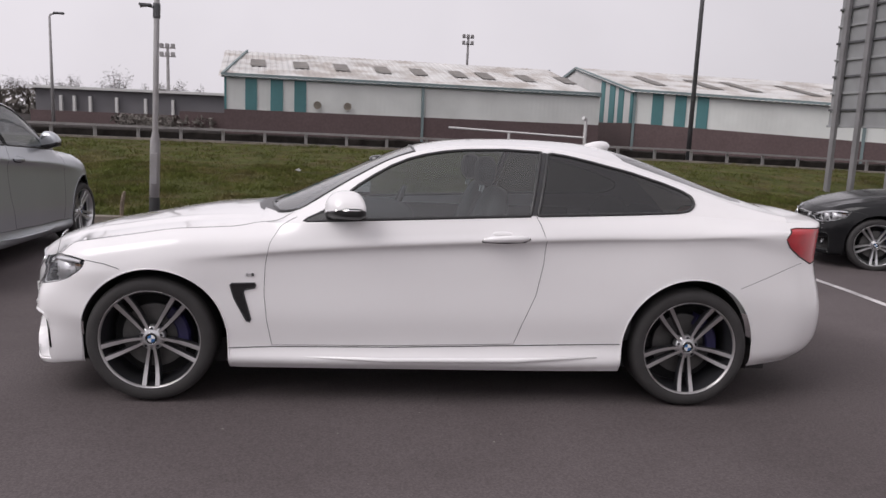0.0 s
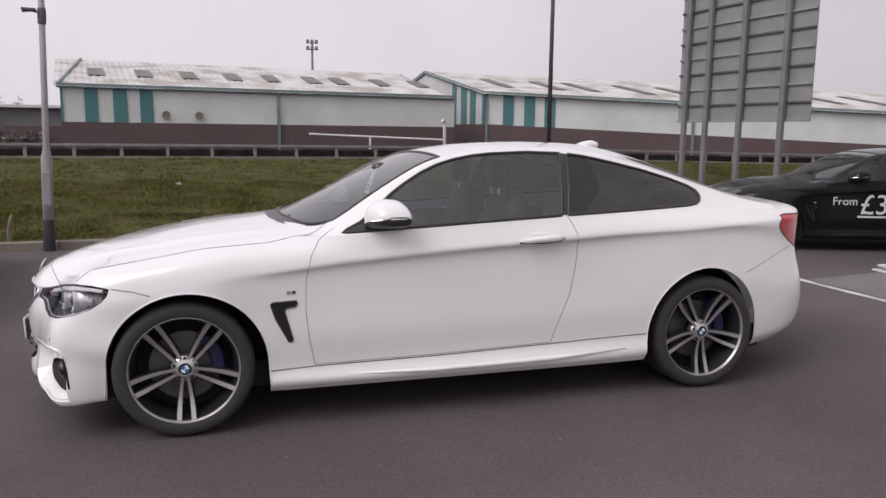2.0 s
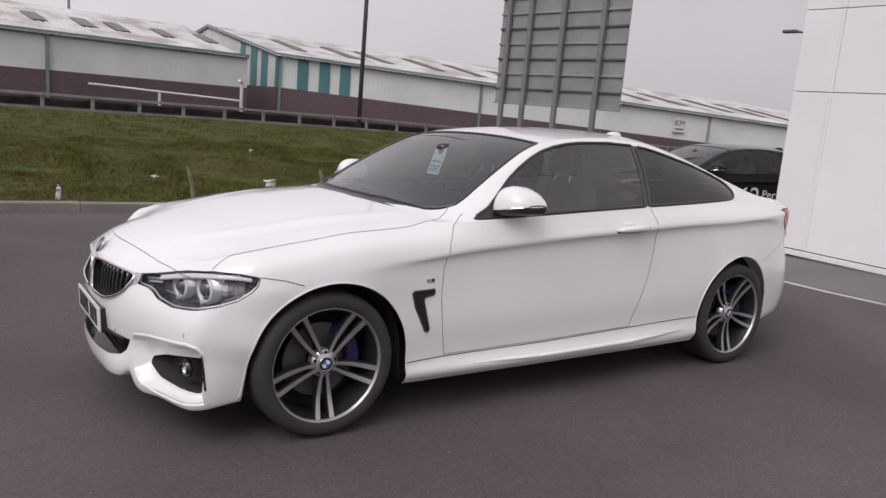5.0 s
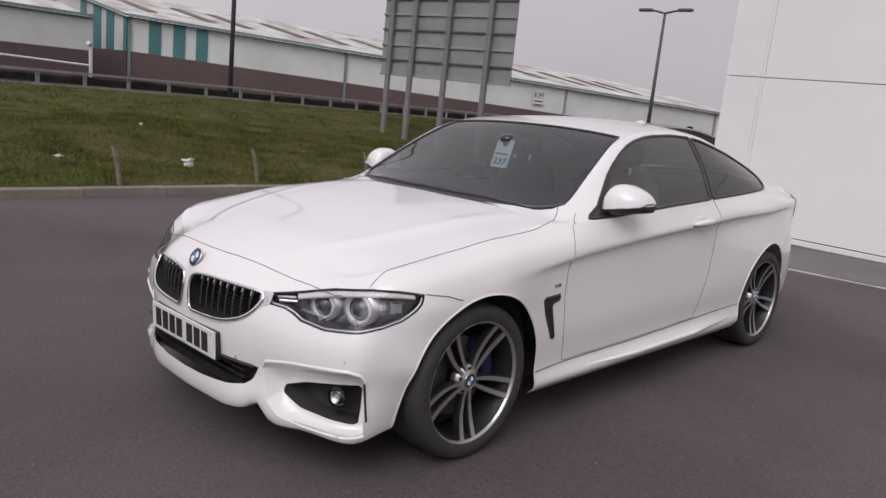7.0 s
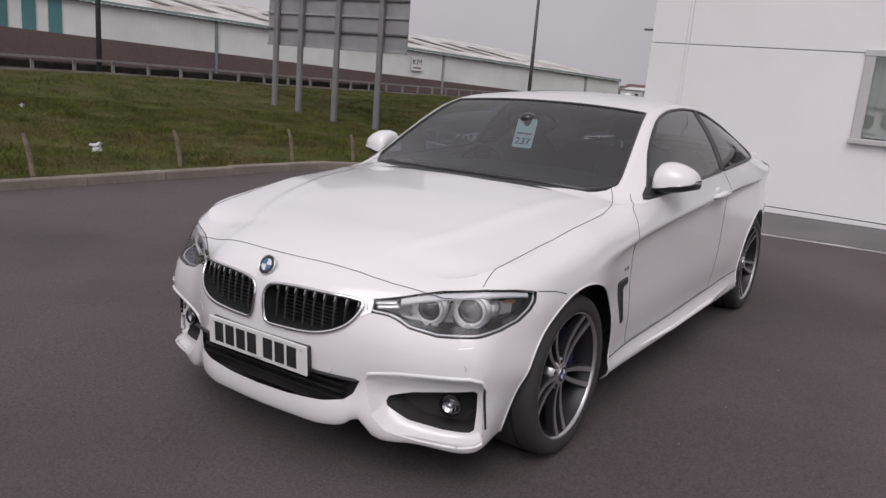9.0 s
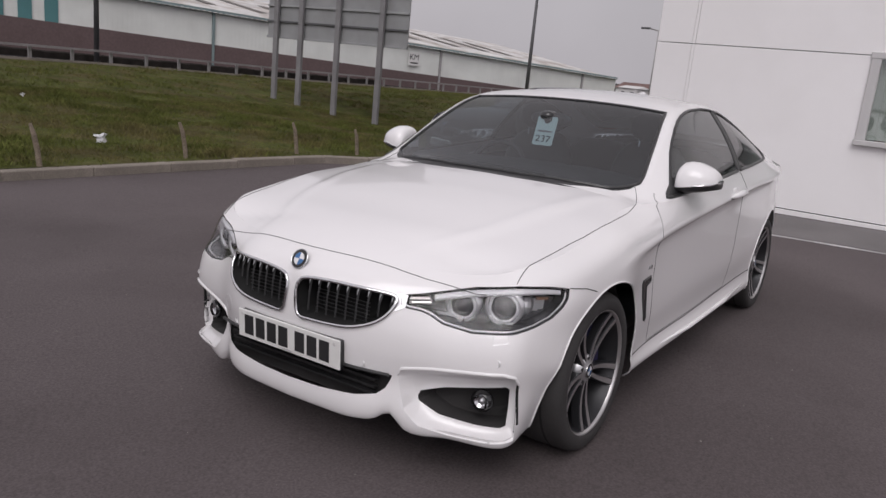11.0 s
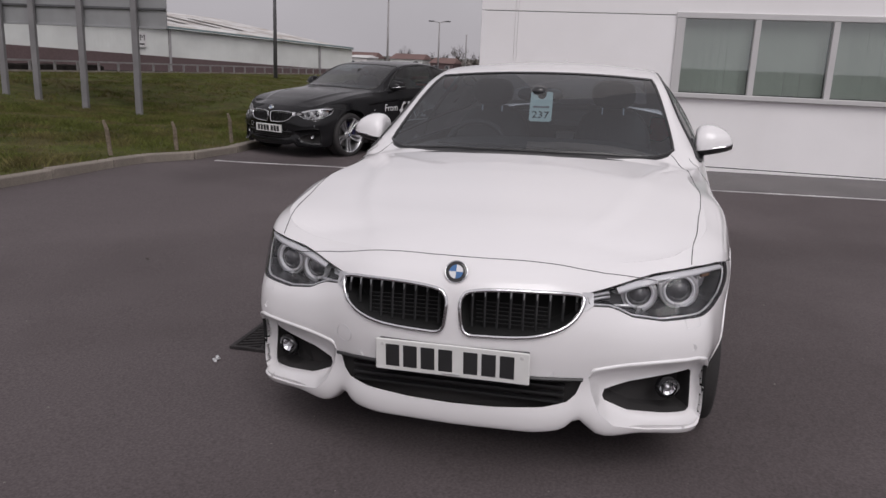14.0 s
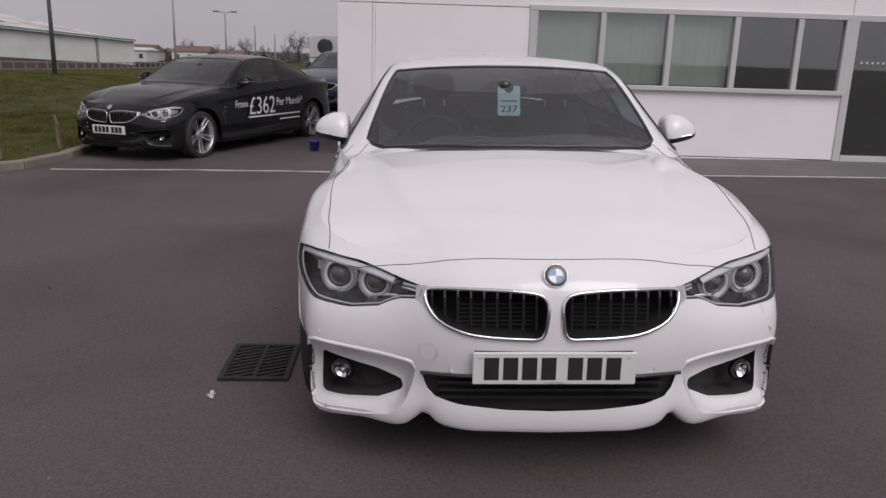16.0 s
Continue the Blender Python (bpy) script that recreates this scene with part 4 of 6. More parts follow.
def ball_bm(c, r, e=2.0, nu=28, nv=16):
    """A rounded block: a superellipsoid about c with half-sizes r."""
    b = bmesh.new()

    def pw(v):
        return math.copysign(abs(v) ** (2 / e), v)

    rows = []
    for j in range(nv + 1):
        ph = -math.pi / 2 + math.pi * j / nv
        rows.append([b.verts.new((c[0] + r[0] * pw(math.cos(ph)) * pw(math.cos(2 * math.pi * i / nu)), c[1] + r[1] * pw(math.cos(ph)) * pw(math.sin(2 * math.pi * i / nu)), c[2] + r[2] * pw(math.sin(ph)))) for i in range(nu)])
    for p, q in zip(rows, rows[1:]):
        for i in range(nu):
            b.faces.new((p[i], p[(i + 1) % nu], q[(i + 1) % nu], q[i]))
    bmesh.ops.remove_doubles(b, verts=b.verts, dist=1e-5)
    return b


def outward(bm, centre=(1.5, 0.0, 0.55)):
    """Turns all faces of a skin away from the centre."""
    bm.normal_update()
    c = Vector(centre)
    bad = [f for f in bm.faces if f.normal.dot(f.calc_center_median() - c) < 0]
    bmesh.ops.reverse_faces(bm, faces=bad)
    return bm


def arch_line(cx, cz, r, low=0.10, n=40):
    """A wheel arch seen from the side: straight sides that splay a little below the axle, a round top above it."""
    legs = [(r + 0.012 * q, low + (cz - low) * (1 - q)) for q in (1.0, 0.8, 0.6, 0.4, 0.2)]
    arc = [(cx + r * math.cos(math.pi * k / n), cz + r * math.sin(math.pi * k / n)) for k in range(n + 1)]
    return [(cx + x, z) for x, z in legs] + arc + [(cx - x, z) for x, z in reversed(legs)]


def arch_bm(line, y0, y1):
    """The lining of a wheel arch, a strip from y0 to y1 along its line."""
    bm = bmesh.new()
    rows = [[bm.verts.new((x, y, z)) for y in (y0, y1)] for x, z in line]
    for p, q in zip(rows, rows[1:]):
        bm.faces.new((p[0], p[1], q[1], q[0]))
    bm.faces.new([p[1] for p in rows])
    return bm


RUBBER = material("tyre_rubber", (0.032, 0.030, 0.030), 0.75, vary=0.15, scale=8, fine=0.1, fine_scale=150, bump=0.15, bump_scale=150)
SILVER_FACE = material("machined_alloy", (0.50, 0.49, 0.49), 0.32, 0.85, vary=0.05, scale=12)
RIM_DARK = material("dark_grey_alloy", (0.028, 0.028, 0.031), 0.4, 0.4, vary=0.1, scale=10)
RIM_BRIGHT = material("bright_alloy", (0.62, 0.62, 0.63), 0.28, 0.9, vary=0.04, scale=12)
DISC = material("brake_disc", (0.11, 0.107, 0.104), 0.5, 0.6, vary=0.15, scale=20)
CALIPER = material("dark_blue_caliper", (0.015, 0.013, 0.055), 0.4, vary=0.1, scale=20)
TRIM_BLACK = material("satin_black_trim", (0.028, 0.028, 0.029), 0.35, vary=0.15, scale=10)
GLOSS_BLACK = material("gloss_black_trim", (0.014, 0.014, 0.015), 0.12, vary=0.0, coat=0.5)
CHROME = material("chrome", (0.72, 0.72, 0.73), 0.12, 1.0, vary=0.03, scale=20)
SATIN_CHROME = material("satin_chrome", (0.55, 0.55, 0.56), 0.3, 0.9, vary=0.05, scale=20)
LAMP_DARK = material("lamp_housing", (0.035, 0.035, 0.038), 0.25, 0.2, vary=0.15, scale=20)
LAMP_GREY = material("lamp_reflector", (0.74, 0.74, 0.75), 0.3, 0.8, vary=0.1, scale=20)
LENS = glass("lamp_lens", (0.99, 0.99, 1.0), 0.99, base=0.025)
HALO = material("frosted_halo", (0.64, 0.64, 0.66), 0.35, vary=0.02, scale=20)
PROJECTOR = material("projector_glass", (0.05, 0.05, 0.055), 0.05, 0.0, coat=1.0, vary=0.0)
RED_LAMP = material("red_tail_lamp", (0.42, 0.010, 0.020), 0.3, coat=0.25, vary=0.15, scale=15)
AMBER = material("amber_marker", (0.30, 0.17, 0.10), 0.3, vary=0.1)
SCREEN = glass("tinted_windscreen", (0.74, 0.86, 0.96), 0.50, base=0.10)
SIDE_GLASS = glass("tinted_side_glass", (0.80, 0.90, 0.90), 0.64, base=0.11)
DARK_GLASS = glass("dark_privacy_glass", (0.7, 0.7, 0.72), 0.22, base=0.075)
CABIN = material("black_leather", (0.026, 0.026, 0.028), 0.55, vary=0.2, scale=12, bump=0.2, bump_scale=90)
CABIN_GREY = material("dark_grey_cabin_trim", (0.03, 0.03, 0.031), 0.7, vary=0.15, scale=8)
PLATE_WHITE = material("number_plate_white", (0.72, 0.72, 0.70), 0.35, vary=0.03, scale=15)
CARD = material("pale_green_card", (0.72, 0.88, 0.83), 0.5, vary=0.03, scale=15)
BADGE_BLUE = material("badge_blue", (0.03, 0.13, 0.33), 0.2, coat=1.0, vary=0.0)
BADGE_WHITE = material("badge_white", (0.75, 0.76, 0.78), 0.2, coat=1.0, vary=0.0)
GAP = material("panel_gap", (0.04, 0.04, 0.04), 0.9, vary=0.0)
UNDER = material("underbody", (0.036, 0.034, 0.034), 0.9, vary=0.2, scale=4)


def spoke_bm(r0, r1, a0, a1, w0, w1, y0, y1, depth):
    """One blade of a wheel from the hub to the rim in the plane of the wheel: front face first."""
    b = bmesh.new()
    rows = []
    for k in range(7):
        t = k / 6
        r = r0 + (r1 - r0) * t
        a = a0 + (a1 - a0) * (t ** 0.6)
        w = w0 + (w1 - w0) * t
        y = y0 + (y1 - y0) * t + 0.012 * math.sin(math.pi * t)
        c, s = math.cos(a), math.sin(a)
        px, pz = -s, c
        rows.append([b.verts.new((r * c + px * q, yy, r * s + pz * q)) for q, yy in ((-w, y + 0.004), (-w * 0.75, y), (w * 0.75, y), (w, y + 0.004), (w * 1.1, y + depth), (-w * 1.1, y + depth))])
    for p, q in zip(rows, rows[1:]):
        for j in range(6):
            b.faces.new((p[j], q[j], q[(j + 1) % 6], p[(j + 1) % 6]))
    b.faces.new(rows[0]), b.faces.new(rows[-1][::-1])
    bmesh.ops.recalc_face_normals(b, faces=b.faces)
    return b


def roundel(parent, m, r):
    """A round badge: dark ring with blue and white quarters."""
    ring = part("badge", lathe_bm([(0.0005, 0.0), (r, 0.0), (r, -0.003), (r * 0.93, -0.005), (r * 0.66, -0.004), (0.0005, -0.004)], 28, "y"), GLOSS_BLACK, parent, "round badge with blue and white quarters", True)
    ring.matrix_basis = m
    part("rim", lathe_bm([(r * 0.95, 0.0), (r * 1.06, 0.0), (r * 1.06, -0.004), (r, -0.006), (r * 0.95, -0.004)], 28, "y"), CHROME, ring, smooth=True)
    for k in range(4):
        b = bmesh.new()
        c = b.verts.new((0, -0.0055, 0))
        arc = [b.verts.new((0.64 * r * math.cos(a), -0.0055, 0.64 * r * math.sin(a))) for a in [k * math.pi / 2 + i * math.pi / 12 for i in range(7)]]
        for p, q in zip(arc, arc[1:]):
            b.faces.new((c, p, q))
        part("quarter", b, BADGE_BLUE if k % 2 else BADGE_WHITE, ring)
    return ring


def build_wheel(parent, m, bright=False, half=0.112, turn=0.0):
    """A wheel whose face looks along -y: tyre, rim, ten paired blades, hub, disc and caliper."""
    w = thing("wheel", m)
    w.parent = parent
    h = half
    side = [(0.248, h), (0.262, h + 0.004), (0.288, h + 0.006), (0.310, h - 0.006), (0.319, h - 0.022), (0.3218, h - 0.05), (0.322, 0), (0.3218, -h + 0.05), (0.3195, -h + 0.024), (0.313, -h + 0.006), (0.301, -h - 0.004), (0.285, -h - 0.008), (0.267, -h - 0.007), (0.252, -h - 0.002), (0.247, -h + 0.004)]
    part("tyre", lathe_bm(side, 72), RUBBER, w, smooth=True)
    # black band on the tread, painted as the shade in a groove
    part("groove", lathe_bm([(0.3222, -0.045), (0.3226, -0.043), (0.3226, -0.037), (0.3222, -0.035)], 72), HOLE_SHADE, w)
    rim = part("rim", lathe_bm([(0.2425, -h + 0.012), (0.247, -h + 0.002), (0.2515, -h - 0.003), (0.2535, -h - 0.001), (0.2535, -h + 0.01)], 72), RIM_BRIGHT if bright else SILVER_FACE, w, "bright rim edge", True)
    part("barrel", lathe_bm([(0.243, -h + 0.010), (0.236, -h + 0.03), (0.226, -h + 0.06), (0.222, 0.02), (0.225, h - 0.02), (0.245, h)], 64), RIM_BRIGHT if bright else RIM_DARK, rim, smooth=True)
    part("brake_disc", lathe_bm([(0.06, -0.005), (0.165, -0.005), (0.165, 0.02), (0.06, 0.02)], 40), DISC, w)
    # added black disc that stands for the shade behind the spokes
    part("backing", lathe_bm([(0.0005, 0.05), (0.222, 0.05)], 40), HOLE_SHADE, w)
    cal = bmesh.new()
    rings = []
    for k in range(10):
        a = radians(-12 + 9 * k)
        rings.append([cal.verts.new((r * math.cos(a), y, r * math.sin(a))) for r, y in ((0.12, 0.03), (0.12, -0.035), (0.13, -0.045), (0.175, -0.045), (0.185, -0.035), (0.185, 0.03))])
    for p, q in zip(rings, rings[1:]):
        for i in range(5):
            cal.faces.new((p[i], p[i + 1], q[i + 1], q[i]))
    cal.faces.new(rings[0]), cal.faces.new(rings[-1][::-1])
    bmesh.ops.recalc_face_normals(cal, faces=cal.faces)
    part("caliper", cal, CALIPER, w, "dark blue brake caliper")
    face = SILVER_FACE if not bright else RIM_BRIGHT
    for k in range(5):
        a = radians(-90 + 72 * k + turn)
        for s in (-1, 1):
            bl = spoke_bm(0.045, 0.245, a + s * 0.26, a + s * 0.135, 0.009, 0.0148, -h + 0.034, -h + 0.008, 0.035)
            me = bpy.data.meshes.new("spoke")
            bl.to_mesh(me)
            bl.free()
            me.materials.append(face)
            me.materials.append(RIM_BRIGHT if bright else RIM_DARK)
            for p in me.polygons:
                p.material_index = 0 if p.normal.y < -0.75 else 1
            o = new("spoke", me)
            o.parent = w
        bolt = part("wheel_bolt", lathe_bm([(0.0005, 0), (0.009, 0), (0.009, 0.02)], 8), RIM_DARK, w)
        bolt.matrix_basis = Matrix.Translation((0.048 * math.cos(a + radians(36)), -h + 0.034, 0.048 * math.sin(a + radians(36))))
    hub = part("hub", lathe_bm([(0.0005, -h + 0.03), (0.034, -h + 0.03), (0.044, -h + 0.034), (0.062, -h + 0.04), (0.066, -h + 0.075)], 32), face if bright else RIM_BRIGHT, w, smooth=True)
    roundel(hub, pose(0, -h + 0.03, 0), 0.030)
    return w


def gap_line(name, pts, tree, parent, r=0.0032, axis=1, side=-1, mat=None):
    """A shut line that follows the skin: pts are (x, z) seen from the side or (x, y) seen from above."""
    out = []
    dense = []
    for p, q in zip(pts, pts[1:]):
        n = max(1, int(math.hypot(q[0] - p[0], q[1] - p[1]) / 0.02))
        dense += [(p[0] + (q[0] - p[0]) * i / n, p[1] + (q[1] - p[1]) * i / n) for i in range(n)]
    dense.append(pts[-1])
    for a, b in dense:
        if axis == 1:
            hit = tree.ray_cast(Vector((a, side * 2, b)), Vector((0, -side, 0)))[0]
        elif axis == 2:
            hit = tree.ray_cast(Vector((a, b, 3)), Vector((0, 0, -1)))[0]
            hit = hit and hit + Vector((0, 0, 0.0004))
        else:
            hit = tree.ray_cast(Vector((-3, a, b)), Vector((1, 0, 0)))[0]
        if hit is not None:
            out.append(hit)
    if len(out) > 1:
        return part(name, tube_bm(out, r, 6), mat or GAP, parent)


def build_coupe(name, m, label, paint, hero=True, bright_wheels=False, vents=True):
    """A two-door coupe with its nose towards -x, the front axle over its origin."""
    from mathutils.bvhtree import BVHTree
    car = thing(name, m, label, "car")
    cols, hood, deck, green = half_body(6 if hero else 4, 5 if hero else 4)
    shell = sheet_bm(cols)
    cabin = sheet_bm(green)
    bmesh.ops.recalc_face_normals(shell, faces=shell.faces)
    whole = bmesh.new()
    for s in (-1, 1):
        for sh in (cols, hood, deck, green):
            sheet_bm(sh, s, whole)
    tree = BVHTree.FromBMesh(whole)
    whole.free()
    XZ, YZ, XY = ((1, 0, 0), (0, 0, 1)), ((0, 1, 0), (0, 0, 1)), ((1, 0, 0), (0, 1, 0))

    side = lambda c: c.y < -0.6
    front = lambda c: c.x < -0.1
    # a lining behind the lower edge of the bumper
    core = bmesh.new()
    seen = {}
    for f in shell.faces:
        c = f.calc_center_median()
        if c.x < -0.35 and 0.19 < c.z < 0.215:
            vs = []
            for v in f.verts:
                if v not in seen:
                    seen[v] = core.verts.new((v.co.x + 0.005, v.co.y * 0.993, v.co.z))
                vs.append(seen[v])
            core.faces.new(vs)
    # wheel arches
    for cx, cz, r in ((0.020, 0.338, 0.363), (2.80, 0.343, 0.368)):
        cut_out(shell, arch_line(cx, cz, r), *XZ, keep=side).free()
        for s in (-1, 1):
            part("wheel_arch", arch_bm(arch_line(cx, cz, r + 0.003, 0.20), s * 0.815, s * 0.50), UNDER, car, "black wheel arch liner")
            lip = []
            for x, z in arch_line(cx, cz, r + 0.004, 0.20):
                hit = tree.ray_cast(Vector((x, s * 2, z)), Vector((0, -s, 0)))[0]
                if hit is not None and abs(hit.y) > 0.5:
                    lip.append(hit)
            if len(lip) > 3:
                part("arch_lip", tube_bm(lip, 0.0042, 6), paint, car, smooth=True)
    # nose openings
    kidney = rounded([(-.024, .575), (-.026, .628), (-.05, .651), (-.12, .661), (-.23, .664), (-.33, .660), (-.400, .648), (-.402, .612), (-.376, .572), (-.330, .543), (-.263, .523), (-.19, .514), (-.1, .510), (-.04, .514)])
    k_skin = cut_out(shell, kidney, *YZ, keep=front)
    k_ring = thin(rims_of(k_skin)[0])
    intake = [(.01, .385), (-.418, .374), (-.398, .325), (-.372, .303), (-.30, .287), (-.15, .274), (.01, .270)]
    i_skin = cut_out(shell, intake, *YZ, keep=front)
    # the recess round the fog lamp, with the black opening in its middle
    dish = [(-.436, .380), (-.450, .405), (-.55, .424), (-.67, .438), (-.722, .443), (-.754, .432), (-.767, .405), (-.772, .30), (-.775, .204), (-.70, .200), (-.60, .204), (-.52, .222), (-.474, .264), (-.446, .330)]
    dish_skin = cut_out(shell, dish, *YZ, keep=front)
    bmesh.ops.subdivide_edges(dish_skin, edges=dish_skin.edges[:], cuts=1, use_grid_fill=True)
    fog = [(-.484, .318), (-.552, .345), (-.61, .358), (-.67, .370), (-.718, .377), (-.733, .368), (-.738, .30), (-.737, .243), (-.72, .235), (-.64, .238), (-.55, .252), (-.484, .285), (-.478, .30)]
    f_skin = cut_out(dish_skin, fog, *YZ)
    fog_rim = rims_of(f_skin)[0]
    dish_rim = max(rims_of(dish_skin), key=lambda q: max(p.y for p in q) - min(p.y for p in q))
    for v in dish_skin.verts:
        da = min((v.co - p).length for p in dish_rim)
        db = min((v.co - p).length for p in fog_rim)
        t = da / (da + db + 1e-6)
        v.co.x += 0.062 * (1 - (1 - t) ** 2.6)
    for v in f_skin.verts:
        v.co.x += 0.062
    ridge_line = []
    for (y0, z0), (y1, z1) in zip(dish[:7], dish[1:8]):
        for k in range(5):
            y, z = y0 + (y1 - y0) * k / 5, z0 + (z1 - z0) * k / 5
            hit = tree.ray_cast(Vector((-3, y, z)), Vector((1, 0, 0)))[0]
            if hit is not None:
                ridge_line.append(hit)
    # headlight, seen half from the side
    D = (0.7071, -0.7071, 0)
    o0 = -0.191
    lampshape = [(-.004, .654), (.06, .665), (.114, .677), (.222, .705), (.36, .728), (.47, .734), (.556, .728), (.552, .695), (.530, .666), (.485, .628), (.42, .601), (.326, .580), (.191, .566), (.115, .579), (.067, .610), (-.003, .618)]
    h_skin = cut_out(shell, [(a + o0, b) for a, b in lampshape], D, (0, 0, 1), keep=lambda c: c.x < -0.1 and c.y < -0.3)
    tail = [(3.33, .934), (3.375, .984), (3.42, .99), (3.62, .985), (3.62, .80), (3.54, .79), (3.44, .836), (3.365, .885)]
    t_skin = cut_out(shell, tail, *XZ, keep=lambda c: c.x > 3.1 and c.y < -0.5)
    door_line = [(.716, .975), (.640, .930), (.592, .850), (.568, .736), (.563, .592), (.578, .447), (.604, .318), (1.221, .326), (1.852, .346), (1.893, .459), (1.957, .611), (1.990, .777), (1.997, .895), (1.965, .980), (1.935, 1.03)]
    d_skin = cut_out(shell, door_line, *XZ, keep=side)
    bump = [(-.95, 0), (-.05, 0), (-.05, .62), (-.136, .694), (-.25, .722), (-.95, .722)]
    b_skin = cut_out(shell, bump, *XZ, keep=front)
    # glass
    w_side = [(.745, .955), (.85, 1.005), (.915, 1.055), (1.022, 1.140), (1.105, 1.195), (1.194, 1.245), (1.28, 1.282), (1.371, 1.308), (1.48, 1.328), (1.583, 1.339), (1.798, 1.348), (2.015, 1.342), (2.14, 1.326),
              (2.264, 1.302), (2.489, 1.252), (2.677, 1.198), (2.784, 1.160), (2.822, 1.135), (2.826, 1.105), (2.80, 1.078), (2.765, 1.065), (2.704, 1.058), (2.374, 1.042), (1.906, 1.02), (1.482, .998), (1.026, .974)]
    pillar = [(1.905, .99), (1.945, .99), (2.045, 1.38), (2.005, 1.38)]
    g_skin = cut_out(cabin, w_side, *XZ, keep=lambda c: c.y < -0.56)
    p_skin = cut_out(g_skin, pillar, *XZ)
    quarter = cut_out(g_skin, [(1.92, .9), (3.2, .9), (3.2, 1.5), (2.02, 1.5)], *XZ)
    ws = [(.47, .01), (.47, -.2), (.515, -.45), (.60, -.62), (.665, -.678), (.72, -.70), (.78, -.694), (.85, -.680), (1.03, -.642), (1.312, -.578), (1.312, -.45), (1.308, -.2), (1.305, .01)]
    ws_skin = cut_out(cabin, ws, *XY)
    cowl_skin = cut_out(ws_skin, [(.40, .01), (.40, -.76), (.69, -.76), (.715, -.698), (.66, -.65), (.60, -.585), (.555, -.45), (.515, -.2), (.51, .01)], *XY)
    rw = [(2.47, .01), (2.47, -.3), (2.49, -.50), (2.55, -.535), (3.10, -.60), (3.18, -.57), (3.24, -.3), (3.25, .01)]
    rw_skin = cut_out(cabin, rw, *XY)

    def both(nm, skin, mat, lab="", parent=None):
        outward(skin)
        mi = mirrored(skin)
        a = part(nm, skin, mat, parent or car, lab, True)
        b = part(nm, mi, mat, parent or car, lab, True)
        return a, b

    def whole_part(nm, skin, mat, lab=""):
        mi = mirrored(skin)
        j = joined(skin, mi)
        skin.free(), mi.free()
        outward(j)
        return part(nm, j, mat, car, lab, True)

    rings = {"k": k_ring, "f": thin(rims_of(f_skin)[0]), "h": thin(rims_of(h_skin)[0]), "q": thin(rims_of(quarter)[0]), "g": thin(rims_of(g_skin)[0]),
             "ws": rims_of(ws_skin)[0], "t": thin(rims_of(t_skin)[0])}
    for sk in (k_skin, i_skin, f_skin):
        sk.free()
    deck_bm = sheet_bm(deck)
    body = joined(shell, cabin)
    shell.free(), cabin.free()
    whole_part("body", body, paint)
    whole_part("boot_lid", deck_bm, paint)
    bonnet = sheet_bm(hood)
    shelf = cut_out(bonnet, [(.435, .01), (.435, -.2), (.475, -.42), (.545, -.58), (.63, -.70), (.95, -.85), (.95, .01)], *XY)
    whole_part("bonnet", bonnet, paint)
    whole_part("wiper_shelf", shelf, TRIM_BLACK, "black shelf behind the bonnet")
    whole_part("front_bumper", b_skin, paint)
    both("fog_recess", dish_skin, paint)
    whole_part("bumper_lining", core, paint)
    doors = both("door", d_skin, paint)
    whole_part("cowl_panel", cowl_skin, TRIM_BLACK, "black cowl panel")
    panes = [whole_part("windscreen", ws_skin, SCREEN, "dark tinted windscreen"), whole_part("rear_window", rw_skin, DARK_GLASS)]
    panes += both("door_window", g_skin, SIDE_GLASS, "tinted side glass")
    both("quarter_window", quarter, DARK_GLASS, "dark privacy glass")
    both("pillar_trim", p_skin, GLOSS_BLACK)
    both("tail_lamp", t_skin, RED_LAMP, "red tail lamp")
    lenses = both("headlight", h_skin, LENS, "clear headlight lens")
    for pane in panes + list(lenses):
        pane.visible_shadow = False

    def flip(p, s):
        return Vector((p[0], -p[1] * s if s > 0 else p[1], p[2]))

    # shut lines
    gap_w = 0.0014
    for s, door_ob in zip((-1, 1), doors):
        gap_line("shut_line", door_line, tree, door_ob, gap_w, 1, s)
        gap_line("shut_line", [(.385, .303), (.60, .310), (1.22, .318), (1.85, .338), (2.42, .358)], tree, car, 0.0025, 1, s)
        gap_line("shut_line", [(-.305, .728), (-.21, .719), (-.136, .698)], tree, car, 0.002, 1, s)
        gap_line("shut_line", [(3.07, .668), (3.22, .722), (3.375, .778), (3.46, .80)], tree, car, 0.0012, 1, s)
        edge = [(-.473, .694), (-.402, .705), (-.331, .719), (-.2, .742), (-.05, .763), (.17, .774), (.4, .777), (.52, .765), (.6, .740), (.66, .712), (.69, .69)]
        gap_line("shut_line", [(x, s * y) for x, y in edge], tree, car, gap_w, 2, s)
        nose = [(-.671, 0), (-.667, .099), (-.646, .266), (-.638, .315), (-.611, .458), (-.562, .601), (-.548, .623)]
        gap_line("shut_line", [(x, s * y) for x, y in nose], tree, car, gap_w, 2, s)
        for key, r, mat, nm in (("g", 0.009, TRIM_BLACK, "window_seal"), ("q", 0.009, TRIM_BLACK, "window_seal"), ("h", 0.0018, GAP, "lamp_seal"), ("t", 0.004, GAP, "lamp_seal")):
            part(nm, tube_bm([flip(p, s) for p in rings[key]], r, 6, closed=True), mat, car, smooth=True)
        ring = [p for p in rings["ws"] if p.y < -0.002]
        ring = sorted(ring, key=lambda p: math.atan2(p.y, p.x - 0.85))
        ring = [Vector((ring[0].x, 0, ring[0].z))] + ring + [Vector((ring[-1].x, 0, ring[-1].z))]
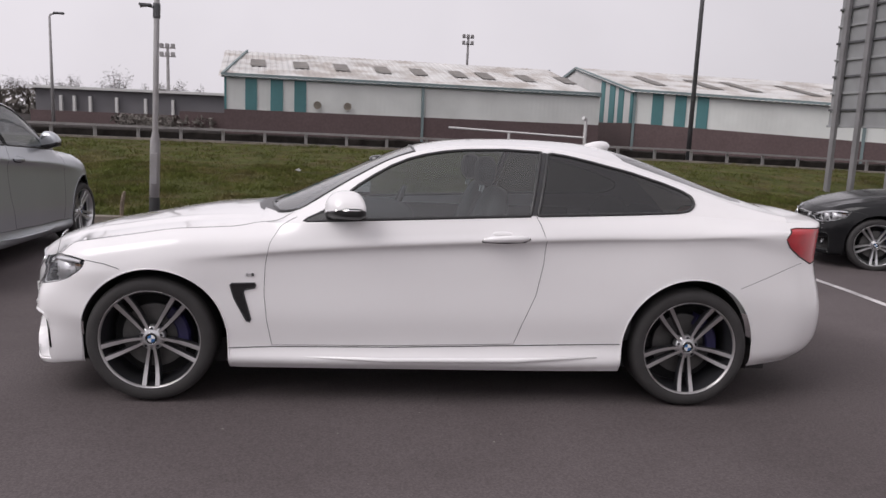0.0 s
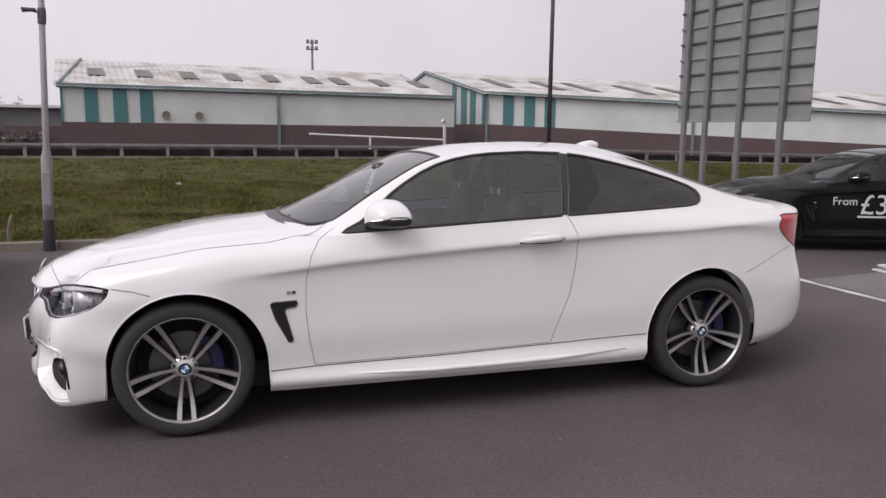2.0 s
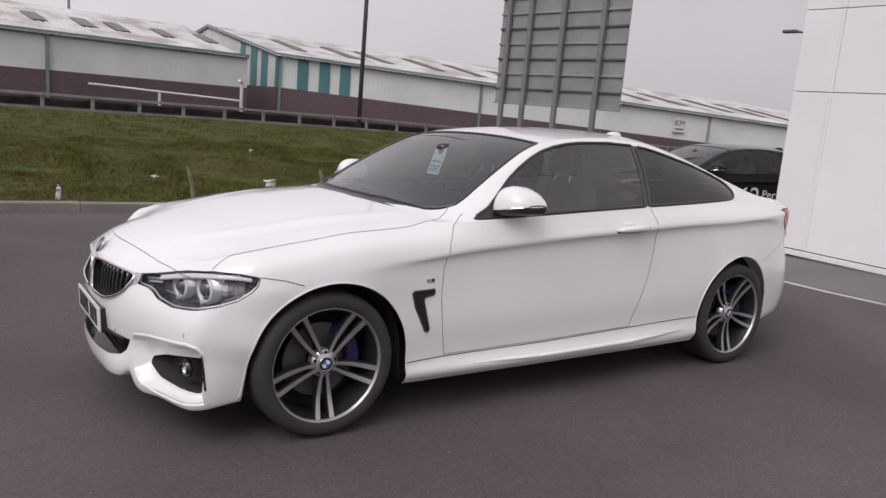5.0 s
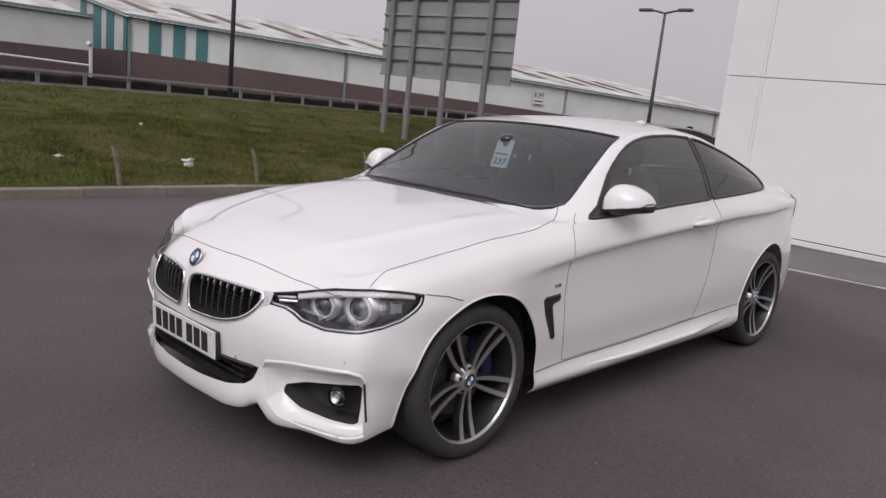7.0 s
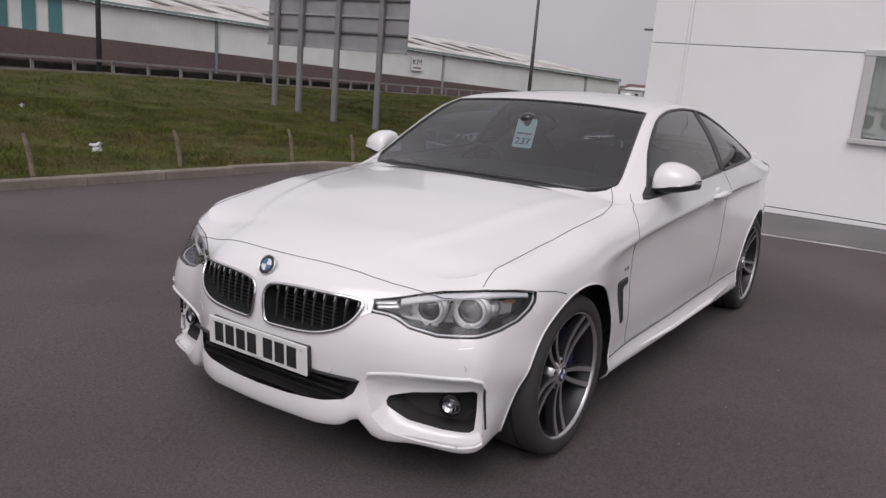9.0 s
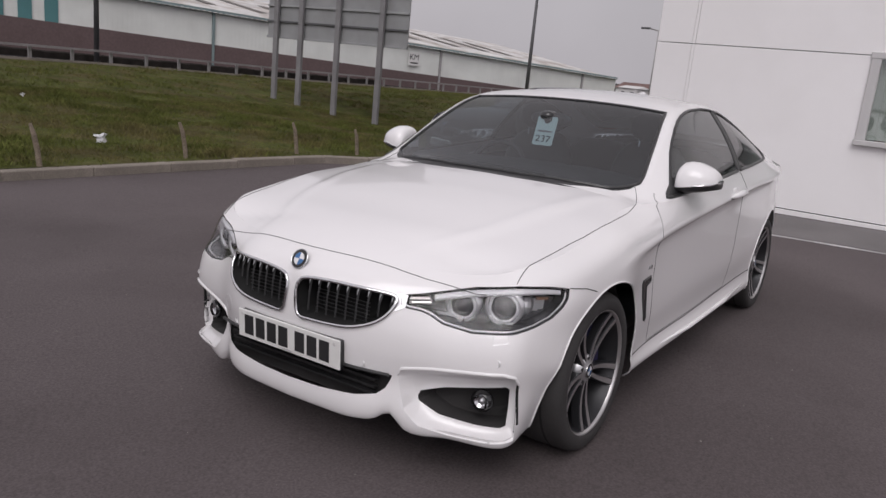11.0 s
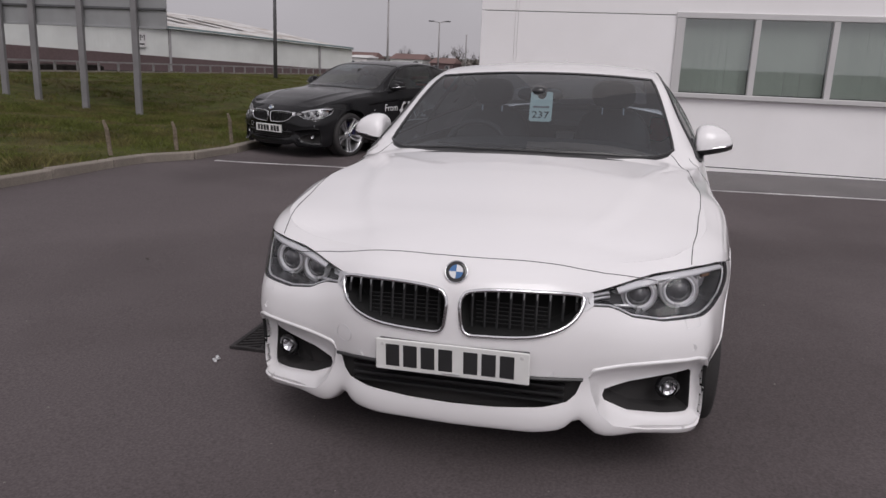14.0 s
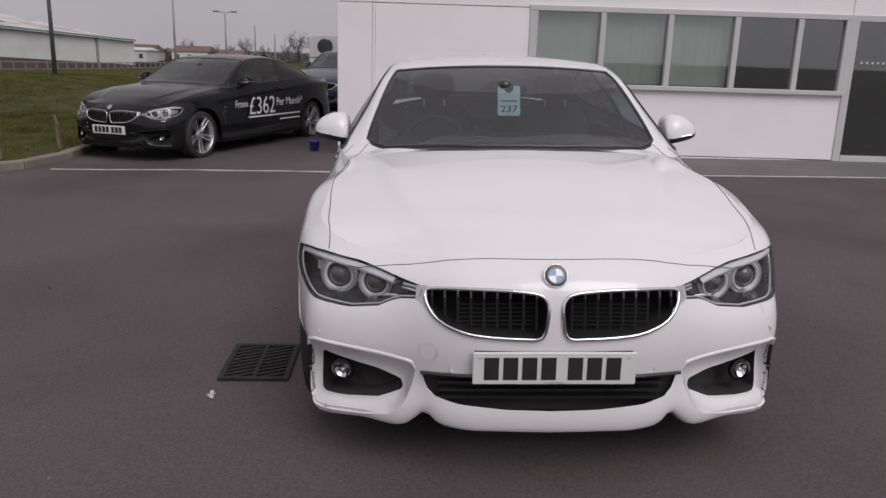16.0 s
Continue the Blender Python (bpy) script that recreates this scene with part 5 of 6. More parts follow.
        part("screen_seal", tube_bm([flip(p, s) for p in thin(ring, 0.03)], 0.008, 6), TRIM_BLACK, car)
        # kidney grille
        kr = [flip(p, s) for p in rings["k"]]
        grille = part("kidney_grille", pocket(kr, (1, 0, 0.0), 0.13, 0.97), HOLE_SHADE, car, "black kidney grille with chrome surround")
        part("chrome_surround", tube_bm([p + Vector((-0.004, 0, 0)) for p in kr], 0.0068, 8, closed=True), CHROME, grille, smooth=True)
        for k in range(9):
            y = s * (0.055 + k * 0.041)
            zt = 0.662 - 0.004 * (k > 6) * (k - 6)
            zb = 0.528 + max(0, (k - 5)) ** 1.6 * 0.012
            x = -0.748 + 0.3 * abs(y) ** 2
            sl = bmesh.new()
            tube_bm([(x + 0.028, y, zt), (x + 0.014, y, zt - 0.03), (x + 0.006, y, (zt + zb) / 2), (x + 0.002, y, zb)], [0.0055, 0.005, 0.0045, 0.004], 4, sl)
            part("slat", sl, TRIM_BLACK, grille)
            part("slat_tip", tube_bm([(x + 0.018, y, zt - 0.002), (x + 0.005, y, zt - 0.032)], [0.006, 0.001], 4), SATIN_CHROME, grille)
        for k in range(6):
            part("radiator_fin", box_bm(-0.70, -0.697, min(s * 0.06, s * 0.30), max(s * 0.06, s * 0.30), 0.53 + k * 0.014, 0.533 + k * 0.014), TRIM_BLACK, grille)
        # chrome link between grille and lamp
        vs = []
        b = bmesh.new()
        for y, z in ((.398, .660), (.398, .613), (.372, .576), (.405, .600), (.436, .617), (.432, .657)):
            hit = tree.ray_cast(Vector((-3, s * y, z)), Vector((1, 0, 0)))[0]
            vs.append(b.verts.new(hit + Vector((-0.003, 0, 0))))
        b.faces.new(vs)
        part("grille_wing", b, SATIN_CHROME, grille)
        # lower corner opening with fog lamp
        fr = [flip(p, s) for p in rings["f"]]
        part("corner_intake", pocket(fr, (1, 0, 0), 0.09, 0.95), UNDER, car, "black lower corner intake")
        # black bar on the skin, painted as the shade in a slot
        gap_line("slot", [(-.522, .402), (-.516, .36), (-.510, .30), (-.505, .262)], tree, car, 0.0055, 1, s, HOLE_SHADE)
        part("bumper_ridge", tube_bm([flip(p, s) for p in ridge_line], [0.003] * 4 + [0.0065] * (len(ridge_line) - 8) + [0.003] * 4, 8), paint, car, smooth=True)
        fl = thing("fog_lamp", pose(-.568, s * .652, .321, 0, 0, -s * 12))
        fl.parent = car
        part("bezel", lathe_bm([(0.028, -0.01), (0.040, 0.0), (0.041, 0.012), (0.032, 0.016)], 24, "x"), GLOSS_BLACK, fl, smooth=True)
        part("reflector", lathe_bm([(0.0005, 0.02), (0.015, 0.016), (0.028, 0.002)], 20, "x"), CHROME, fl, smooth=True)
        part("bulb_shield", lathe_bm([(0.0005, -0.004), (0.008, 0.0), (0.009, 0.015)], 12, "x"), LAMP_GREY, fl)
        part("glass", lathe_bm([(0.0005, -0.014), (0.018, -0.012), (0.03, -0.006)], 20, "x"), LENS, fl, smooth=True)
        # headlight inside
        hr = [flip(p, s) for p in rings["h"]]
        hl = lenses[0] if s < 0 else lenses[1]
        part("housing", pocket(hr, (0.62, -s * 0.5, 0.0), 0.09, 0.9), LAMP_DARK, hl)
        for cx, cy, cz, r in ((-.560, .556, .632, .047), (-.492, .664, .643, .051)):
            for nm, pr, mt in (("halo_ring", [(r * 0.87, 0.002), (r * 0.93, -0.008), (r * 1.03, -0.008), (r * 1.08, 0.002), (r * 1.03, 0.01), (r * 0.92, 0.01)], HALO),
                               ("projector", [(0.0005, -0.018), (r * 0.34, -0.015), (r * 0.64, -0.005), (r * 0.74, 0.012), (r * 0.90, 0.004)], PROJECTOR),
                               ("reflector_cup", [(r * 1.1, 0.0), (r * 1.28, -0.006), (r * 1.32, 0.05)], LAMP_GREY)):
                o = part(nm, lathe_bm(pr, 32, "x"), mt, hl, smooth=True)
                o.matrix_basis = pose(cx, s * cy, cz, 0, 0, -s * 14)
            o = part("ring_gap", box_bm(-0.012, 0.004, -0.008, 0.008, -0.008, 0.008, 0.002), LAMP_GREY, hl)
            o.matrix_basis = pose(cx - 0.006, s * cy, cz - r, 0, 0, -s * 14)
        brow = bmesh.new()
        rows_e = []
        for a, zt in ((.10, .672), (.16, .688), (.222, .703), (.29, .716), (.36, .726), (.42, .730), (.47, .731), (.52, .728)):
            pair = []
            for z in (zt - 0.008, zt - 0.028 + 0.004 * max(0, a - 0.36) / 0.16):
                base = Vector((0.7071 * (a + o0), -0.7071 * (a + o0), z))
                hit = tree.ray_cast(base - Vector((1.414, 1.414, 0)), Vector((0.7071, 0.7071, 0)))[0]
                pair.append(flip(hit + Vector((0.010, 0.008, 0)), s))
            rows_e.append([brow.verts.new(pair[0]), brow.verts.new((pair[0] + pair[1]) / 2 + Vector((-0.004, s * 0.003, 0))), brow.verts.new(pair[1]), brow.verts.new(pair[1] + Vector((0.03, -s * 0.024, 0)))])
        for p, q in zip(rows_e, rows_e[1:]):
            for k in range(3):
                brow.faces.new((p[k], p[k + 1], q[k + 1], q[k]))
        part("eyebrow", brow, HALO, hl, "frosted upper light strip", smooth=True)
        mid = sum(hr, Vector()) / len(hr)
        part("lens_rim", tube_bm([mid + (p - mid) * 0.965 + Vector((0.010, -s * 0.008, 0)) for p in hr], 0.0035, 6, closed=True), LAMP_GREY, hl, smooth=True)
        part("lower_bezel", tube_bm([Vector((x, s * y, z)) for x, y, z in ((-.60, .49, .597), (-.545, .56, .585), (-.47, .64, .590), (-.40, .71, .615))], [0.004, 0.008, 0.009, 0.005], 8), LAMP_GREY, hl, smooth=True)
        part("outer_reflector", ball_bm((-.405, s * .712, .652), (0.034, 0.024, 0.036), 2.2, 10, 6), LAMP_GREY, hl)
        part("light_bar", tube_bm([(-.648, s * .420, .637), (-.612, s * .475, .642)], 0.006, 6), LAMP_GREY, hl)
        part("light_bar", tube_bm([(-.644, s * .425, .624), (-.608, s * .478, .628)], 0.005, 6), LAMP_GREY, hl)
        part("side_marker", box_bm(-0.022, 0.022, -0.004, 0.004, -0.005, 0.005), AMBER, hl).matrix_basis = pose(-.37, s * .752, .684, 0, 0, s * 38)
        for k in range(4):
            part("reflector_facet", box_bm(-0.012, 0.012, -0.003, 0.003, -0.028, 0.02), LAMP_GREY, hl).matrix_basis = pose(-.42 + 0.02 * k, s * (.708 + 0.012 * k), .650 + 0.006 * k, 8, 0, s * 45 + 15 * (k % 2))
        # door furniture
        dh = thing("door_handle")
        dh.parent = car
        hp = [(1.665, s * .893, .893), (1.70, s * .905, .899), (1.78, s * .914, .905), (1.86, s * .912, .908), (1.90, s * .899, .908)]
        part("grip", tube_bm(hp, [0.006, 0.015, 0.018, 0.018, 0.009], 10), paint, dh, smooth=True)
        part("cup", ball_bm((1.77, s * .878, .922), (0.058, 0.010, 0.018), 2.2, 20, 10), paint, dh, smooth=True)
        # dark bar that paints the shade below the grip
        part("grip_shadow", tube_bm([(1.66, s * .890, .886), (1.78, s * .897, .884), (1.88, s * .898, .892), (1.908, s * .896, .908)], 0.0060, 5), GAP, dh)
        # mirror
        mi = thing("door_mirror")
        mi.parent = car
        rows_m, rows_b = [], []
        for y, h, zb, cx, rx in ((.812, .070, .998, .962, .070), (.816, .102, .998, .960, .088), (.835, .118, 1.0, .958, .094), (.865, .120, 1.004, .960, .096), (.90, .111, 1.010, .966, .095), (.935, .093, 1.016, .974, .090),
                                  (.962, .073, 1.022, .982, .083), (.982, .051, 1.027, .990, .074), (.994, .030, 1.030, .996, .063), (1.000, .010, 1.032, 1.0, .05)):
            y, h, rx = .812 + (y - .812) * .94, h * .97, rx * 1.06
            arc = []
            for k in range(19):
                a = math.pi * k / 18
                c, n = math.cos(a), math.sin(a)
                arc.append((cx - rx * math.copysign(abs(c) ** (0.62 if c < 0 else 0.9), c), y, zb + h * n ** 0.75))
            rows_m.append(arc)
            rows_b.append([(cx - rx * 0.99, y, zb + 0.001), (cx - rx * 0.96, y, zb - 0.016), (cx - rx * 0.6, y, zb - 0.030), (cx + rx * 0.7, y, zb - 0.032), (cx + rx * 0.99, y, zb - 0.02), (cx + rx * 1.0, y, zb + 0.001)])
        mc = sheet_bm(rows_m, s)
        mc.faces.new([v for v in mc.verts if abs(abs(v.co.y) - .812) < 1e-5])
        bmesh.ops.recalc_face_normals(mc, faces=mc.faces)
        part("mirror_cap", mc, paint, mi, smooth=True)
        mb = sheet_bm(rows_b, s)
        for yy in (.812, .812 + .188 * .94):
            mb.faces.new([v for v in mb.verts if abs(abs(v.co.y) - yy) < 1e-5])
        bmesh.ops.recalc_face_normals(mb, faces=mb.faces)
        part("mirror_base", mb, TRIM_BLACK, mi, smooth=True)
        part("turn_signal", tube_bm([(0.866, s * 0.89, 1.012), (0.880, s * 0.945, 1.020), (0.920, s * 0.975, 1.027), (0.985, s * 0.989, 1.031), (1.042, s * 0.985, 1.031)], [0.003, 0.005, 0.006, 0.006, 0.004], 6), CHROME, mi)
        part("mirror_arm", tube_bm([(0.90, s * .775, .972), (0.925, s * .81, .985), (0.95, s * .86, .992)], [0.030, 0.026, 0.02], 8), TRIM_BLACK, mi, smooth=True)
        part("mirror_glass", ball_bm((1.05, s * .885, 1.055), (0.006, 0.058, 0.036), 3.0, 20, 8), CHROME, mi, smooth=True)
        tri = bmesh.new()
        vs = []
        for x, z in ((.745, .957), (.90, 1.045), (.97, .975), (1.0, .972)):
            hit = tree.ray_cast(Vector((x, s * 2, z)), Vector((0, -s, 0)))[0]
            vs.append(tri.verts.new(hit + Vector((0, s * 0.006, 0))))
        tri.faces.new(vs[:3])
        part("mirror_triangle", tri, TRIM_BLACK, car)
        # wing vent and small badge
        if vents:
            vent = [(.397, .630), (.405, .637), (.520, .640), (.524, .628), (.516, .614), (.470, .606), (.462, .590), (.500, .452), (.494, .440), (.478, .446), (.418, .560)]
            vb = bmesh.new()
            vs = [vb.verts.new(tree.ray_cast(Vector((x, s * 2, z)), Vector((0, -s, 0)))[0] + Vector((0, s * 0.003, 0))) for x, z in vent]
            vb.faces.new(vs)
            ext = bmesh.ops.extrude_face_region(vb, geom=vb.faces[:])
            for e in ext["geom"]:
                if isinstance(e, bmesh.types.BMVert):
                    e.co.y -= s * 0.02
            bmesh.ops.recalc_face_normals(vb, faces=vb.faces)
            part("wing_vent", vb, GLOSS_BLACK, car, "black hooked wing vent")
            part("vent_rim", tube_bm([Vector((x, s * (abs(tree.ray_cast(Vector((x, s * 2, z)), Vector((0, -s, 0)))[0].y) + 0.002), z)) for x, z in vent], 0.004, 6, closed=True), TRIM_BLACK, car)
            for k, mt in enumerate((SATIN_CHROME, LAMP_GREY, TRIM_BLACK)):
                y = abs(tree.ray_cast(Vector((.49, s * 2, .682)), Vector((0, -s, 0)))[0].y)
                part("side_badge", box_bm(.474 + k * .014, .486 + k * .014, min(s * y, s * (y + .004)), max(s * y, s * (y + .004)), .676, .690), mt, car)
        # parking sensors and washer covers
        for y, z, r in ((.316, .400, .012), (.704, .482, .011)):
            hit, nor = tree.ray_cast(Vector((-3, s * y, z)), Vector((1, 0, 0)))[:2]
            o = part("parking_sensor", lathe_bm([(0.0005, -0.0015), (r * 0.75, -0.0015), (r * 0.8, -0.0005), (r, -0.002), (r * 1.05, 0.001)], 18, "x"), paint, car)
            part("sensor_ring", tube_bm([(-0.0015, r * math.cos(a), r * math.sin(a)) for a in [2 * math.pi * k / 20 for k in range(20)]], 0.0012, 5, closed=True), LAMP_GREY, o)
            o.matrix_basis = Matrix.Translation(hit + 0.0065 * (nor if nor.x < 0 else -nor)) @ Vector((-1, 0, 0)).rotation_difference(nor if nor.x < 0 else -nor).to_matrix().to_4x4()
        wash = [(.676, .572), (.716, .578), (.722, .550), (.684, .540), (.676, .572)]
        gap_line("washer_cover", [(s * a, b) for a, b in wash], tree, car, 0.0015, 0, s, LAMP_GREY)
        # side skirt blade
        part("side_skirt", tube_bm([(.62, s * .872, .262), (1.2, s * .890, .252), (1.85, s * .892, .262), (2.30, s * .884, .285)], [0.004, 0.012, 0.014, 0.004], 8), paint, car, smooth=True)
        # wipers
        part("wiper", tube_bm([(.545, s * .10 - .2, .996), (.60, s * .10 + .05, 1.0), (.64, s * .1 + .33, 1.004)], 0.0055, 6), TRIM_BLACK, car)
    part("lower_intake", box_bm(-0.70, -0.60, -.43, .43, .235, .40), UNDER, car, "black lower bumper intake")
    for z in (.292, .318, .344):
        part("intake_bar", box_bm(-0.735, -0.71, -.36, .36, z, z + .007), TRIM_BLACK, car)
    part("intake_upper_edge", tube_bm([(-.772 + .15 * y * y, y, .382) for y in steps(-.42, .42, 12)], 0.006, 6), TRIM_BLACK, car)
    tow = [(.395 + .030 * math.cos(a), .452 + .030 * math.sin(a)) for a in [2 * math.pi * k / 24 for k in range(25)]]
    gap_line("tow_cover", tow, tree, car, 0.0013, 0, 1, LAMP_GREY)
    part("cowl", tube_bm([(.535 + .10 * abs(y) ** 2, y, .978 - .06 * abs(y) ** 2) for y in steps(-.56, .56, 16)], 0.012, 8), TRIM_BLACK, car)
    part("underbody", box_bm(-.40, 3.35, -.70, .70, .17, .30), UNDER, car)
    fin = ball_bm((2.46, 0, 1.372), (0.09, 0.022, 0.042), 1.8, 20, 12)
    for v in fin.verts:
        v.co.x += max(0, v.co.z - 1.372) * 0.9
    part("roof_aerial", fin, paint, car, smooth=True)
    hit = tree.ray_cast(Vector((-3, 0, .702)), Vector((1, 0, 0)))[0]
    roundel(car, Matrix.Translation(hit + Vector((-0.010, 0, 0.004))) @ pose(0, 0, 0, 0, 0, -90) @ pose(0, 0, 0, -28, 0, 0), 0.0365)
    # number plate with its characters as bars
    plate = thing("number_plate", pose(-.788, 0, .417, 0, -3, 0))
    plate.parent = car
    part("plate", box_bm(-.004, .004, -.26, .26, -.0555, .0555, .003), PLATE_WHITE, plate, "white plate with dark bars")
    part("holder", box_bm(.003, .03, -.255, .255, -.060, .05, .004), TRIM_BLACK, plate)
    for k in range(7):
        y = (.2 - k * .0605 - (0.024 if k > 3 else 0))
        part("bar", box_bm(-.0055, -.004, y - .0235, y + .0235, -.0385, .0385), BLACK_PAINT, plate)
    for y in (-.235, .235):
        part("screw_cap", lathe_bm([(0.0005, -.006), (.006, -.006), (.007, -.004)], 12, "x"), WHITE_TRIM, plate).location = (0, y, .038)
    part("edge_print", box_bm(-.0055, -.004, -.03, .03, -.049, -.045), LAMP_GREY, plate)
    # wheels
    for x, y, half in ((0, -.760, .112), (2.81, -.762, .118)):
        build_wheel(car, pose(x, y, .3365), bright_wheels, half)
        build_wheel(car, pose(x, -y, .3365, 0, 0, 180), bright_wheels, half)
    # cabin
    part("dashboard", ball_bm((.98, 0, .90), (.36, .68, .10), 3.2, 28, 10), CABIN_GREY, car, smooth=True)
    part("cabin_floor", box_bm(.6, 2.9, -.72, .72, .30, .36), CABIN, car)
    part("rear_shelf", box_bm(2.62, 3.25, -.62, .62, .92, .96, .01), CABIN_GREY, car)
    for s in (-1, 1):
        seat = thing("front_seat", pose(1.31, s * .37, .36))
        seat.parent = car
        part("cushion", ball_bm((.0, 0, .12), (.27, .25, .12), 3.0, 24, 12), CABIN, seat, smooth=True)
        bk = ball_bm((.32, 0, .46), (.09, .24, .36), 3.0, 24, 14)
        bmesh.ops.rotate(bk, verts=bk.verts, cent=(.25, 0, .15), matrix=Matrix.Rotation(radians(16), 3, "Y"))
        part("backrest", bk, CABIN, seat, smooth=True)
        hd = ball_bm((.42, 0, .86), (.06, .13, .085), 2.6, 20, 12)
        part("headrest", hd, CABIN, seat, smooth=True)
        for y in (-.062, .062):
            part("headrest_post", tube_bm([(.40, y, .74), (.41, y, .80)], 0.006, 6), CHROME, seat)
        dc = thing("rear_seat", pose(2.35, s * .33, .36))
        dc.parent = car
        part("cushion", ball_bm((.0, 0, .14), (.25, .27, .13), 3.0, 20, 10), CABIN, dc, smooth=True)
        part("backrest", ball_bm((.33, 0, .42), (.10, .27, .28), 3.0, 20, 10), CABIN, dc, smooth=True)
        part("door_card", box_bm(.75, 2.5, min(s * .76, s * .80), max(s * .76, s * .80), .36, .94), CABIN_GREY, car)
    wheel = part("steering_wheel", tube_bm([(0, .18 * math.cos(a), .18 * math.sin(a)) for a in [2 * math.pi * k / 28 for k in range(28)]], 0.016, 8, closed=True), CABIN, car, smooth=True)
    wheel.matrix_basis = pose(1.22, .37, .90, 0, 24, 0)
    part("boss", ball_bm((0.02, 0, 0), (.03, .07, .06), 2.5, 16, 8), CABIN, wheel, smooth=True)
    part("rear_view_mirror", ball_bm((1.15, 0, 1.228), (.02, .125, .038), 2.6, 18, 10), GLOSS_BLACK, car, smooth=True)
    part("mirror_stalk", ball_bm((1.12, 0, 1.245), (.06, .045, .03), 2.4, 14, 8), GLOSS_BLACK, car, smooth=True)
    return car


def reshape(ob, move):
    """Moves every point of a thing by a rule; parts with a place of their own are shifted whole."""
    for ch in ob.children:
        if ch.matrix_basis == Matrix():
            if ch.type == "MESH":
                for v in ch.data.vertices:
                    v.co = move(v.co)
            reshape(ch, move)
        else:
            at = ch.matrix_basis.translation.copy()
            ch.matrix_basis = Matrix.Translation(move(at) - at) @ ch.matrix_basis


def crowned(p):
    """The crown across the body; the nose drawn out in the middle, full at its corners and lifted a little; the tail drawn in."""
    ay = abs(p.y)
    pull = 1.015 - 0.065 * ease(0.25, 0.55, ay) + 0.05 * ease(0.6, 0.8, ay)
    x = -0.2 + (p.x + 0.2) * pull if p.x < -0.2 else 2.9 + (p.x - 2.9) * 0.985 if p.x > 2.9 else p.x
    low = min(max((p.z - 0.18) / 0.25, 0.0), 1.0)
    wide = 1.0 + 0.015 * min(max((0.6 - p.x) / 0.5, 0.0), 1.0) - 0.07 * ease(2.5, 3.4, p.x)
    full = (0.055 * math.exp(-((p.x + 0.60) / 0.14) ** 2) + 0.018 * math.exp(-((p.x + 0.34) / 0.14) ** 2) * ease(0.34, 0.46, p.z) - 0.05 * math.exp(-((p.x + 0.30) / 0.15) ** 2) * ease(0.46, 0.20, p.z)
            + 0.014 * ease(0.55, 0.68, p.z) * ease(0.4, 0.1, p.x)) * ease(0.45, 0.75, ay)
    lift = ease(-0.15, -0.55, p.x) * 0.018 * (0.4 + 0.6 * low)
    return Vector((x, math.copysign(ay * wide + full, p.y), p.z + CROWN * max(0.0, 0.78 - math.hypot(p.y, 0.2)) + lift))


SIDE_TILT, CROWN = 0.0231, 0.018
CAR_AT = pose(*CAR_PLACE, 0, 0, CAR_YAW) @ pose(0, 0, -0.748 * SIDE_TILT, -math.degrees(SIDE_TILT), 0, 0)
WHITE_PAINT = material("white_car_paint", (0.80, 0.785, 0.79), 0.35, vary=0.01, scale=1.5, coat=1.0, spec=0.5)
car = build_coupe("white_coupe", CAR_AT, "glossy white two-door coupe parked on the asphalt", WHITE_PAINT)
reshape(car, crowned)

# the price card behind the windscreen
card = thing("price_card", CAR_AT @ pose(1.05, -.02, 1.178, 0, 20, 0) @ Matrix.Diagonal((1.14, 1.19, 0.98, 1)), "pale green card with a number hanging inside the windscreen", "card")
cb = bmesh.new()
outline = [(-.05, -.075), (-.042, -.083), (.042, -.083), (.05, -.075), (.05, .075), (.043, .083), (.022, .083), (.018, .055), (.006, .042), (-.006, .042), (-.018, .055), (-.022, .083), (-.043, .083), (-.05, .075)]
f = cb.faces.new([cb.verts.new((0, y, z)) for y, z in outline])
ex = bmesh.ops.extrude_face_region(cb, geom=[f])
for e in ex["geom"]:
    if isinstance(e, bmesh.types.BMVert):
        e.co.x += 0.0015
bmesh.ops.recalc_face_normals(cb, faces=cb.faces)
part("sheet", cb, CARD, card)
text_ob("237", 0.052, pose(-.002, 0, -.048, 90, 0, -90), BLACK_PAINT, card, "black number 237", 0.0005)
part("small_print", box_bm(-.002, -.0005, -.036, .036, -.008, .002), GREY_PAINT, card)


# ---- the two other parked cars ----
BLACK_CAR = material("black_car_paint", (0.010, 0.010, 0.011), 0.14, vary=0.05, scale=2, spec=0.32)
SILVER_CAR = material("silver_car_paint", (0.42, 0.44, 0.47), 0.33, 0.6, vary=0.03, scale=2, coat=1.0)
LETTER_WHITE = material("white_vinyl", (0.75, 0.75, 0.75), 0.5, vary=0.02)
black_car = build_coupe("black_coupe", pose(6.97, 3.83, 0.036, 0, 0, -22) @ Matrix.Scale(0.91, 4), "glossy black two-door coupe with white price lettering", BLACK_CAR, False, True)


def longer(p):
    """A longer tail."""
    return Vector((p.x * (1.0 if p.x < 0 else 1.1), p.y, p.z))


reshape(black_car, longer)
for body, size, x, z, lab in (("From", 0.15, 0.91, 0.705, "white word From"), ("£362", 0.37, 1.47, 0.655, "large white price"), ("Per Month*", 0.175, 2.29, 0.70, "white words Per Month")):
    text_ob(body, size, pose(x, -0.905, z, 90, 0, 0), LETTER_WHITE, black_car, lab, 0.0015)
for x0, x1, z0, z1 in ((1.08, 2.62, .495, .52), (1.98, 2.60, .42, .445)):
    part("small_print", box_bm(x0, x1, -0.906, -0.903, z0, z1), LETTER_WHITE, black_car)
